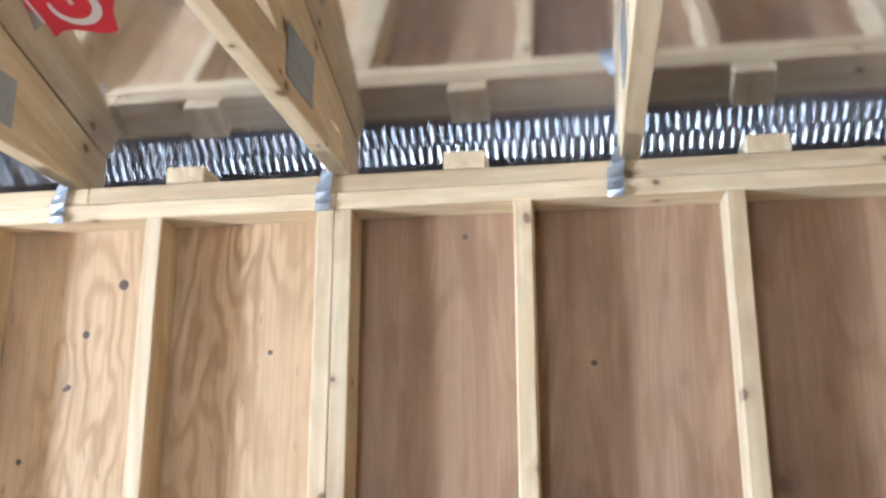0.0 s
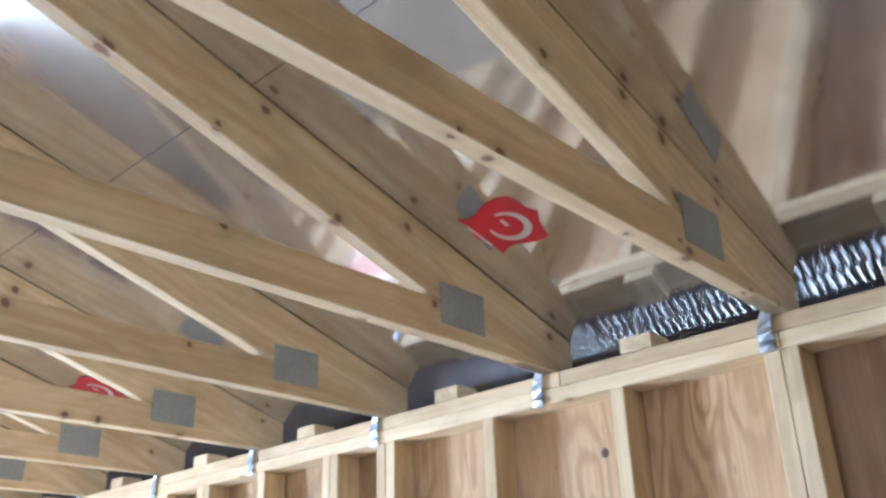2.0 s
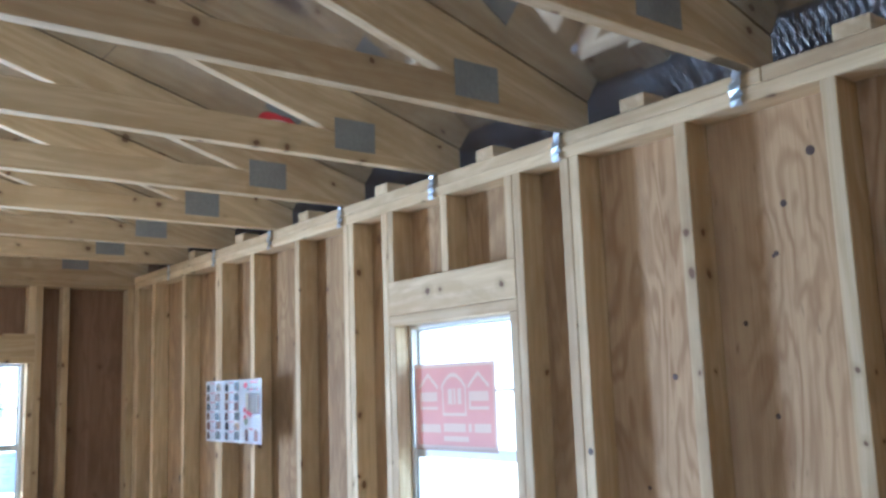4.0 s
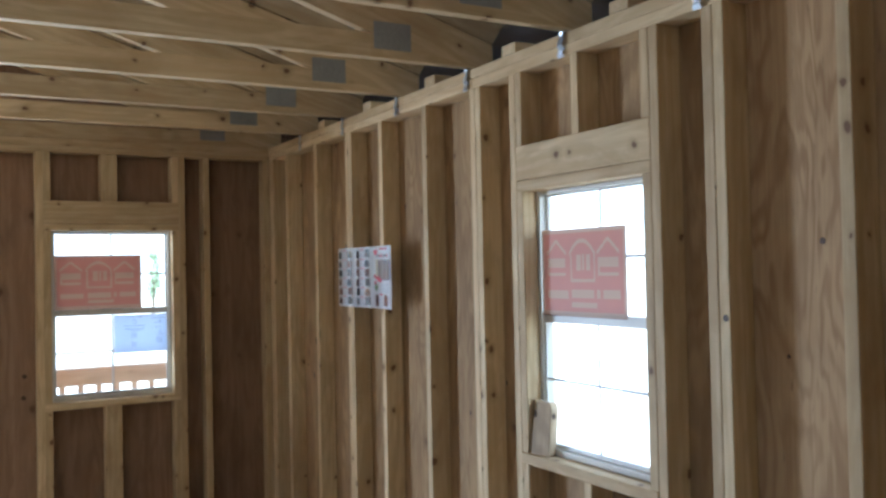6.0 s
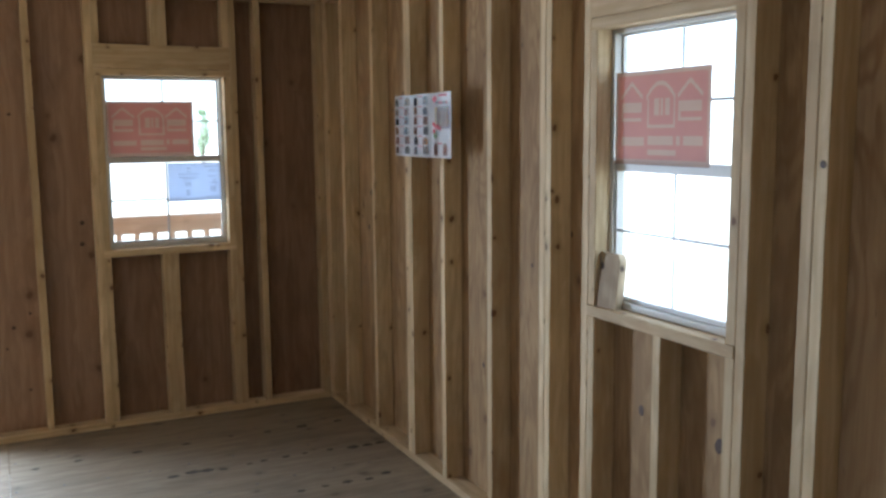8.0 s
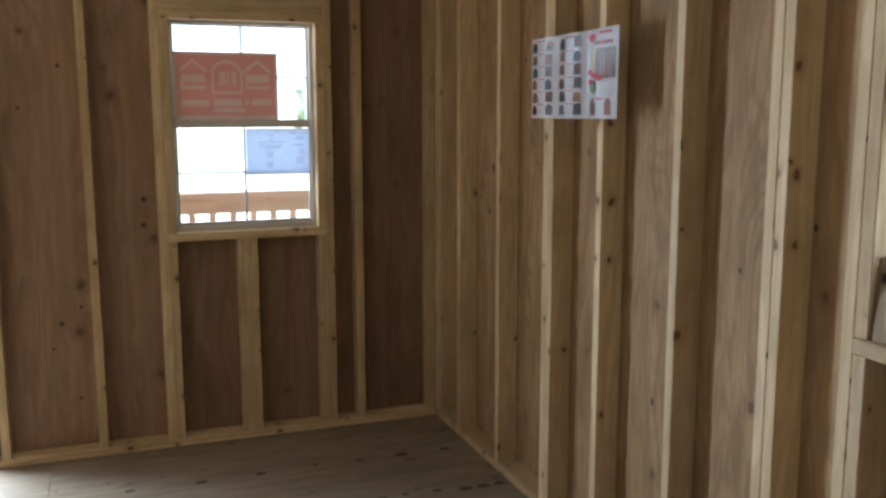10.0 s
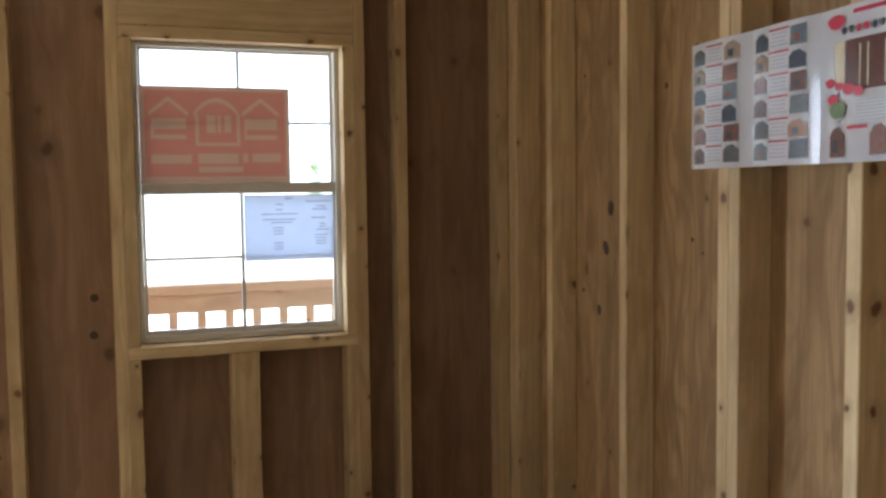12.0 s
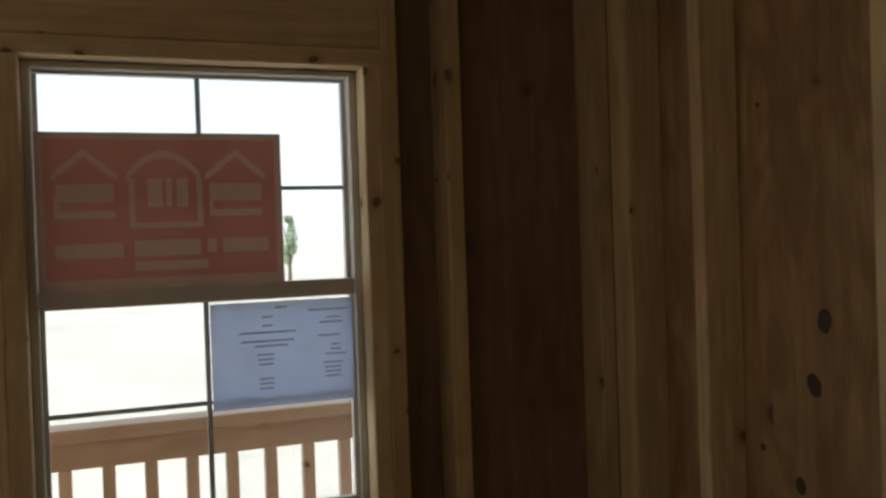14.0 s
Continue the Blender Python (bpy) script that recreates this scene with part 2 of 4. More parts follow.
CREAM = plain("pale_print", (0.72, 0.66, 0.6), 0.45, 0.0, 0.05)
NAIL = plain("nail_head", (0.16, 0.15, 0.15), 0.5, 0.7)
SIGN_RED = sheet_material("orange_sign_board", (0.33, 0.125, 0.085), 0.32)
SIGN_PALE = sheet_material("pale_sign_print", (0.33, 0.205, 0.135), 0.32)
NOTICE = sheet_material("notice_paper", (0.70, 0.75, 0.86), 0.75)
INK = sheet_material("notice_ink", (0.26, 0.28, 0.36), 0.4)
PAPER = plain("glossy_paper", (0.86, 0.86, 0.88), 0.12, 0.0, 0.03, 10, 0.05)
PHOTOS = [plain("photo_print", c, 0.22, 0.0, 0.5, 120, 0.0) for c in ((0.05, 0.06, 0.08), (0.16, 0.07, 0.05), (0.10, 0.10, 0.09), (0.30, 0.16, 0.08), (0.06, 0.05, 0.05), (0.34, 0.26, 0.18), (0.22, 0.10, 0.07), (0.15, 0.18, 0.20))]
TEXT = plain("brochure_text", (0.60, 0.61, 0.66), 0.25, 0.0, 0.05)
REDBAR = plain("brochure_red", (0.50, 0.04, 0.07), 0.25, 0.0, 0.05)
GRAVEL = plain("pale_ground", (0.50, 0.46, 0.39), 0.9, 0.0, 0.2, 4.0)
LEAF = plain("shrub_leaf", (0.32, 0.40, 0.24), 0.7, 0.0, 0.3, 20)
BARK = plain("bark", (0.12, 0.09, 0.06), 0.9)
SOFFIT = plain("brown_soffit", (0.15, 0.105, 0.075), 0.8)
SHINGLE = plain("roof_shingle", (0.12, 0.11, 0.10), 0.9)


def glass_material():
    n = Nodes("window_glass")
    g = n.add("ShaderNodeBsdfTransparent", {"Color": (0.94, 0.96, 0.95, 1)})
    s = n.add("ShaderNodeBsdfGlossy", {"Color": (1, 1, 1, 1), "Roughness": 0.02})
    m = n.add("ShaderNodeMixShader", {0: 0.05, 1: g.outputs[0], 2: s.outputs[0]})
    n.link(m.outputs[0], n.tree.nodes["Material Output"].inputs[0])
    return n.mat


GLASS = glass_material()

# ---- helpers of this scene ----
AXES = {0: Matrix(((0, 0, 1), (1, 0, 0), (0, 1, 0))), 1: Matrix(((0, 1, 0), (0, 0, 1), (1, 0, 0))), 2: Matrix.Identity(3)}
cache = {}


def part(name, bm, material, parent=None, label=""):
    me = bpy.data.meshes.new(name)
    bm.to_mesh(me)
    bm.free()
    me.materials.append(material)
    ob = new(name, me)
    ob.parent = parent
    return tagged(ob, label)


def board_mesh(w, d, length, bevel, mat):
    key = (round(w, 4), round(d, 4), round(length, 4), bevel, mat.name)
    if key not in cache:
        bm = bmesh.new()
        bmesh.ops.create_cube(bm, size=1, matrix=Matrix.Diagonal((w, d, length, 1)))
        if bevel:
            bmesh.ops.bevel(bm, geom=bm.edges[:], offset=bevel, segments=1, affect="EDGES")
        me = bpy.data.meshes.new("board")
        bm.to_mesh(me)
        bm.free()
        me.materials.append(mat)
        cache[key] = me
    return cache[key]


def board(name, lo, hi, mat, parent=None, label="", bevel=0.0025, axis=None):
    """A sawn board between two corners; its grain runs along its longest side."""
    size = [abs(b - a) for a, b in zip(lo, hi)]
    if axis is None:
        axis = size.index(max(size))
    w, d, length = size[(axis + 1) % 3], size[(axis + 2) % 3], size[axis]
    ob = new(name, board_mesh(w, d, length, min(bevel, 0.3 * min(size)), mat))
    m = AXES[axis].to_4x4()
    m.translation = [(a + b) / 2 for a, b in zip(lo, hi)]
    ob.matrix_basis = m
    ob.parent = parent
    return tagged(ob, label)


def prism(bm, outline, depth, m):
    """Extrude a flat outline (u, v) by depth; m maps (u, v, w)."""
    front = [bm.verts.new(m @ Vector((u, v, 0))) for u, v in outline]
    back = [bm.verts.new(m @ Vector((u, v, depth))) for u, v in outline]
    bm.faces.new(front[::-1])
    bm.faces.new(back)
    k = len(outline)
    for i in range(k):
        bm.faces.new((front[i], front[(i + 1) % k], back[(i + 1) % k], back[i]))
    return bm


def empty(name, label, category, group="", kind="", at=(0, 0, 0)):
    ob = new(name)
    ob.empty_display_size = 0.1
    ob.location = at
    return tagged(ob, label, category, group, kind)


# ---- plan ----
X0, X1 = -4.84, 3.62          # stud faces of the end walls
Y0, Y1 = 0.0, -3.66           # stud faces of the long walls
T = 0.038
D = 0.089
PLATE_Z, TOP_Z = 2.400, 2.476
SLOPE = 0.298
ROOF_Z = 2.602                 # foil height at the wall's stud face
RIDGE_Y = -1.83
EAVE = 0.36


def roof_z(y):
    """Underside of the roof sheathing."""
    return ROOF_Z - SLOPE * (y if y > RIDGE_Y else 2 * RIDGE_Y - y)


# ---- floor and ground ----
floor = tagged(new("floor"), "dusty plywood subfloor with nail heads", "floor", "", "structure")
for i in range(8):
    for j in range(2):
        x = X0 - D + i * 1.22
        if x < X1 + D:
            board("plywood_sheet", (x + 0.001, -1.83 * (j + 1) - (0.09 if j else 0), -0.018), (min(x + 1.219, X1 + D), -1.83 * j + (0.0 if j else 0.09) - 0.002, 0.0), FLOOR, floor, "", 0.001, 1)
for k in range(60):
    x = X0 + 0.35 + (k % 4) * 0.406 + random.uniform(-0.02, 0.02)
    bm = bmesh.new()
    bmesh.ops.create_cone(bm, cap_ends=True, segments=8, radius1=0.007, radius2=0.006, depth=0.002)
    nail = part("nail_head", bm, NAIL, floor)
    nail.location = (x, -0.2 - (k // 4) * 0.2 + random.uniform(-0.02, 0.02), 0.001)

SMUDGE = plain("floor_smudge", (0.085, 0.065, 0.045), 0.85, 0.0, 0.35, 60)
for line_x, y0, y1, step in ((-3.937, -1.12, -0.04, 0.098), (-3.49, -0.62, -0.10, 0.115), (-4.38, -1.9, -0.1, 0.21)):
    y = y0
    while y < y1:
        bm = bmesh.new()
        r = random.uniform(0.010, 0.024)
        ring = [(r * (1 + 0.35 * noise.noise((math.cos(k) * 1.3, math.sin(k) * 1.3, y * 9))) * math.cos(k), 1.5 * r * (1 + 0.3 * noise.noise((math.cos(k), math.sin(k), y * 5 + 3))) * math.sin(k)) for k in [i * math.tau / 12 for i in range(12)]]
        prism(bm, ring, 0.0006, Matrix.Identity(4))
        bmesh.ops.recalc_face_normals(bm, faces=bm.faces[:])
        mark = part("smudge", bm, SMUDGE, floor)
        mark.location = (line_x + random.uniform(-0.02, 0.02), y, 0.0004)
        y += step * random.uniform(0.7, 1.4)

bm = bmesh.new()
bmesh.ops.create_grid(bm, x_segments=40, y_segments=40, size=600)
ground = part("ground", bm, GRAVEL)
ground.location = (0, 0, -0.32)
tagged(ground, "pale sunlit gravel lot around the building", "ground", "", "structure")


# ---- walls ----
north = tagged(new("wall_north"), "open stud wall of pine boards with plywood siding", "wall", "", "structure")
NW = dict(x0=-2.12, x1=-1.43, head=2.138, top=1.977, sill=1.058)   # window in the long wall
FW = dict(x0=-1.289, x1=-0.556, head=2.130, top=1.965, sill=1.010)  # window in the end wall


def stud(parent, x, z0=T, z1=PLATE_Z, side_y=(0.0, D), name="stud"):
    return board(name, (x - T / 2, side_y[0], z0), (x + T / 2, side_y[1], z1), PINE, parent)


singles = [0.415, 0.836, -0.389, -0.791, -2.808, -3.240, -4.068, -4.522, 1.64, 2.05, 2.86, 3.27]
doubles = [0.018, 1.238, 2.457, -1.184, -2.392, -3.612]
for x in singles:
    stud(north, x)
for x in doubles:
    stud(north, x - 0.0195)
    stud(north, x + 0.0195)
for x in (-4.784, -4.822, 3.60):
    stud(north, x)
# window framing in the long wall
for x in (NW["x0"] - T / 2, NW["x1"] + T / 2):
    stud(north, x, name="king_stud")
for x in (NW["x0"] + T / 2, NW["x1"] - T / 2):
    stud(north, x, NW["sill"], NW["top"], name="jack_stud")
    stud(north, x, T, NW["sill"] - T, name="cripple_stud")
    stud(north, x, NW["head"], PLATE_Z, name="cripple_stud")
stud(north, -1.779, NW["head"], PLATE_Z, name="cripple_stud")
stud(north, -1.757, T, NW["sill"] - T, name="cripple_stud")
board("header", (NW["x0"], -0.001, NW["top"] + T), (NW["x1"], D, NW["head"]), PINE, north)
board("header_plate", (NW["x0"], 0, NW["top"]), (NW["x1"], D, NW["top"] + T - 0.001), PINE, north)
board("window_sill", (NW["x0"], -0.004, NW["sill"] - T), (NW["x1"], D, NW["sill"]), PINE, north)
# plates
for a, b in ((X0, -2.41), (-2.409, 0.02), (0.021, 2.46), (2.461, X1)):
    board("sole_plate", (a, 0, 0), (b, D, T), PINE, north)
    board("top_plate", (a, 0, PLATE_Z), (b, D, PLATE_Z + T - 0.001), PINE, north)
for a, b in ((X0 - D, -3.0), (-2.999, -0.55), (-0.549, 1.85), (1.851, X1 + D)):
    board("cap_plate", (a, 0.0015, PLATE_Z + T), (b, D, TOP_Z), PINE, north)


def siding_north(a, b, mat, y0=D, y1=D + 0.014):
    """One sheet of siding, cut round the window."""
    if b <= NW["x0"] + T or a >= NW["x1"] - T:
        board("siding_sheet", (a + 0.001, y0, -0.2), (b - 0.001, y1, TOP_Z - 0.004), mat, north, "", 0.001, 2)
        return
    for lo, hi, z0, z1 in ((a, NW["x0"] + T, -0.2, TOP_Z - 0.004), (NW["x1"] - T, b, -0.2, TOP_Z - 0.004)):
        if hi - lo > 0.01:
            board("siding_sheet", (lo + 0.001, y0, z0), (hi - 0.001, y1, z1), mat, north, "", 0.001, 2)
    lo, hi = max(a, NW["x0"] + T), min(b, NW["x1"] - T)
    board("siding_sheet", (lo, y0, -0.2), (hi, y1, NW["sill"]), mat, north, "", 0.001, 2)
    board("siding_sheet", (lo, y0, NW["top"]), (hi, y1, TOP_Z - 0.004), mat, north, "", 0.001, 2)


edges = [X0 - D, -3.612, -2.392, -1.184, 0.018, 1.238, 2.457, X1 + D]
for i, (a, b) in enumerate(zip(edges, edges[1:])):
    siding_north(a, b, (PLY, PLY, PLY, FLAME_PLY, PALE_PLY, FLAME_PLY, PLY)[i])

west = tagged(new("wall_west"), "open stud end wall lined with reddish plywood", "wall", "", "structure")


def stud_w(y, z0=T, z1=PLATE_Z, name="stud", w=T, x=X0, s=-1, parent=None, d=D):
    lo, hi = sorted((x, x + s * d))
    return board(name, (lo, y - w / 2, z0), (hi, y + w / 2, z1), PINE, parent or west)


DY0, DY1, DZ = -2.965, -2.095, 2.03   # open porch doorway
for y in (-0.0195, -0.392, -1.611, -2.017, DY1 + T / 2, DY0 - T / 2, -3.236, -3.62):
    stud_w(y)
for y in (FW["x0"] - T / 2, FW["x1"] + T / 2):
    stud_w(y, name="king_stud")
for y in (FW["x0"] + T / 2, FW["x1"] - T / 2):
    stud_w(y, FW["sill"], FW["top"], "jack_stud")
    stud_w(y, T, FW["sill"] - T, "cripple_stud")
    stud_w(y, FW["head"], PLATE_Z, "cripple_stud")
stud_w(-0.943, FW["head"], PLATE_Z, "cripple_stud", 0.089)
stud_w(-0.932, T, FW["sill"] - T, "cripple_stud", 0.089)
board("header", (X0 - D, FW["x0"], FW["top"] + T), (X0 + 0.001, FW["x1"], FW["head"]), PINE, west)
board("header_plate", (X0 - D, FW["x0"], FW["top"]), (X0, FW["x1"], FW["top"] + T - 0.001), PINE, west)
board("window_sill", (X0 - D, FW["x0"], FW["sill"] - T), (X0 + 0.004, FW["x1"], FW["sill"]), PINE, west)
board("sole_plate", (X0 - D, DY1, 0), (X0, -0.001, T), PINE, west)
board("sole_plate", (X0 - D, Y1, 0), (X0, DY0, T), PINE, west)
board("door_header", (X0 - D, DY0, DZ), (X0, DY1, DZ + 0.15), PINE, west)
stud_w(-2.53, DZ + 0.15, PLATE_Z, "cripple_stud")
board("top_plate", (X0 - D, Y1, PLATE_Z), (X0, -0.001, PLATE_Z + T - 0.001), PINE, west)
board("cap_plate", (X0 - D, Y1 - D, PLATE_Z + T), (X0 - 0.0015, 0.0, TOP_Z), PINE, west)


def siding_west(a, b, x, s, opening=None):
    lo, hi = sorted((x + s * D, x + s * (D + 0.014)))
    top = TOP_Z - 0.004
    if not opening:
        board("siding_sheet", (lo, a + 0.001, -0.2), (hi, b - 0.001, top), LUAN, west if s < 0 else east, "", 0.001, 2)
        return
    o0, o1 = FW["x0"] + T, FW["x1"] - T
    for p, q in ((a, min(b, o0)), (max(a, o1), b)):
        if q - p > 0.01:
            board("siding_sheet", (lo, p + 0.001, -0.2), (hi, q - 0.001, top), LUAN, west, "", 0.001, 2)
    p, q = max(a, o0), min(b, o1)
    board("siding_sheet", (lo, p, -0.2), (hi, q, FW["sill"]), LUAN, west, "", 0.001, 2)
    board("siding_sheet", (lo, p, FW["top"]), (hi, q, top), LUAN, west, "", 0.001, 2)


siding_west(-0.935, 0.089, X0, -1, True)
siding_west(-2.017, -0.935, X0, -1, True)
siding_west(DY1, -2.017, X0, -1)
siding_west(-3.75, DY0, X0, -1)
board("siding_sheet", (X0 - D - 0.014, DY0, DZ), (X0 - D, DY1, TOP_Z - 0.004), LUAN, west, "", 0.001, 1)

# large dark knots in the sheets and boards: place along the wall, height, half width
KNOT = plain("dark_knot", (0.085, 0.048, 0.027), 0.6, 0.0, 0.35, 160)
knot_mesh = []
for ry in (1.0, 1.35):
    bm = bmesh.new()
    bmesh.ops.create_uvsphere(bm, u_segments=12, v_segments=6, radius=1, matrix=Matrix.Diagonal((1, 0.0012 / 0.01, ry, 1)))
    for v in bm.verts:
        v.co *= 1 + 0.12 * noise.noise(v.co * 2 + Vector((ry, 0, 0)))
    km = bpy.data.meshes.new("knot")
    bm.to_mesh(km)
    bm.free()
    km.materials.append(KNOT)
    knot_mesh.append(km)


def knot(parent, x, y, z, r, turn=0.0, tall=0):
    k = new("knot", knot_mesh[tall])
    k.parent = parent
    k.matrix_basis = Matrix.LocRotScale((x, y, z), Euler((0, radians(random.uniform(-25, 25)), radians(turn))), (r, r * 0.6, r))


for x, z, r, tall in ((-4.285, 1.428, 17, 1), (-4.314, 1.307, 17, 1), (-4.355, 1.112, 13, 1), (-4.454, 1.165, 8, 0), (-4.444, 1.84, 6, 0), (-3.860, 1.828, 17, 1), (-3.993, 1.760, 9, 0), (-3.874, 1.353, 7, 0), (-3.829, 1.321, 5, 0),
                      (-0.494, 2.272, 12, 0), (-0.574, 2.160, 9, 0), (-0.605, 2.043, 7, 0), (-0.704, 1.883, 7, 0), (-0.928, 1.760, 9, 0), (-0.638, 1.659, 7, 0), (-0.612, 2.038, 5, 0), (-0.141, 2.111, 6, 0), (0.284, 2.351, 6, 0), (0.547, 2.075, 6, 0), (-1.038, 1.469, 6, 0)):
    knot(north, x, D - 0.0002, z, r / 1000, 0, tall)
knot(north, -1.161, -0.0002, 1.566, 0.010)
for x, z, r in ((-1.567, 0.713, 0.019), (-1.931, 0.720, 0.014), (-2.347, 1.271, 0.008), (-2.62, 1.12, 0.007), (-3.02, 0.62, 0.010), (-0.62, 1.30, 0.009)):
    knot(north, x, D - 0.0002, z, r, 0, 1)
for y, z, r in ((-1.711, 1.757, 9), (-1.384, 1.163, 13), (-1.390, 1.045, 13), (-1.676, 0.683, 8), (-1.761, 0.611, 11), (-1.880, 1.575, 8), (-1.801, 0.497, 7), (-1.699, 0.257, 8)):
    knot(west, X0 - D + 0.0002, y, z, r / 1000, 90)

# walls that close the place behind the walker
east = tagged(new("wall_east"), "open stud end wall with plywood siding", "wall", "", "structure")
for k in range(10):
    stud_w(-0.03 - k * 0.4, x=X1, s=1, parent=east)
board("sole_plate", (X1, Y1, 0), (X1 + D, -0.001, T), PINE, east)
board("top_plate", (X1, Y1, PLATE_Z), (X1 + D, -0.001, TOP_Z - 0.001), PINE, east)
siding_west(-3.75, 0.089, X1, 1)
south = tagged(new("wall_south"), "open stud wall with plywood siding", "wall", "", "structure")
for k in range(22):
    x = X0 + 0.02 + k * 0.4064
    if x < X1 and not -0.77 < x < -0.03:
        stud(south, x, side_y=(Y1 - D, Y1))
board("sole_plate", (X0, Y1 - D, 0), (X1, Y1, T), PINE, south)
board("top_plate", (X0, Y1 - D, PLATE_Z), (X1, Y1, TOP_Z - 0.001), PINE, south)
# the sheets and framing leave an assumed opening for the added fill lamp
for a, b, z0, z1 in ((X0 - D, -0.71, -0.2, TOP_Z - 0.004), (-0.09, X1 + D, -0.2, TOP_Z - 0.004), (-0.71, -0.09, -0.2, 1.06), (-0.71, -0.09, 1.98, TOP_Z - 0.004)):
    board("siding_sheet", (a, Y1 - D - 0.014, z0), (b, Y1 - D, z1), PLY, south, "", 0.001, 2)
board("header", (-0.71, Y1 - D, 1.98), (-0.09, Y1, 2.14), PINE, south)
board("window_sill", (-0.71, Y1 - D, 1.02), (-0.09, Y1, 1.058), PINE, south)
for x in (-0.729, -0.071):
    stud(south, x, side_y=(Y1 - D, Y1), name="king_stud")

# ---- roof: foil-faced sheathing, open eaves, trusses ----
bm = bmesh.new()
XE0, XE1 = X0 - D - 0.25, X1 + D + 0.25
for sgn in (0, 1):
    spans = [(EAVE, -0.957), (-0.959, RIDGE_Y)]
    if sgn:
        spans = [(2 * RIDGE_Y - b, 2 * RIDGE_Y - a) for a, b in spans]
    for k, (ya, yb) in enumerate(spans):
        x = XE0
        step = iter((-3.632, -1.193, 1.245, 3.68, XE1) if k < 1 else (-2.413, 0.026, 2.464, XE1))
        while x < XE1:
            xe = next(step)
            quad = [(x + 0.001, ya), (xe - 0.001, ya), (xe - 0.001, yb), (x + 0.001, yb)]
            low = [bm.verts.new((px, py, roof_z(py))) for px, py in quad]
            high = [bm.verts.new((px, py, roof_z(py) + 0.012)) for px, py in quad]
            bm.faces.new(low)
            bm.faces.new(high[::-1])
            for i in range(4):
                bm.faces.new((low[i], high[i], high[(i + 1) % 4], low[(i + 1) % 4]))
            x = xe
bmesh.ops.recalc_face_normals(bm, faces=bm.faces[:])
ceiling = part("ceiling", bm, FOIL)
tagged(ceiling, "silver foil-faced roof sheathing with printed red crests", "ceiling", "", "structure")
bm = bmesh.new()
for sgn in (0, 1):
    for ya, yb in ((EAVE + 0.02, RIDGE_Y),):
        if sgn:
            ya, yb = 2 * RIDGE_Y - yb, 2 * RIDGE_Y - ya
        v = [bm.verts.new((px, py, roof_z(py) + dz)) for dz in (0.016, 0.026) for px, py in ((XE0 - 0.02, ya), (XE1 + 0.02, ya), (XE1 + 0.02, yb), (XE0 - 0.02, yb))]
        for f in ((0, 1, 2, 3), (4, 7, 6, 5), (0, 4, 5, 1), (1, 5, 6, 2), (2, 6, 7, 3), (3, 7, 4, 0)):
            bm.faces.new([v[i] for i in f])
roof = tagged(part("roof", bm, SHINGLE), "dark shingled roof over the sheathing", "roof", "", "structure")


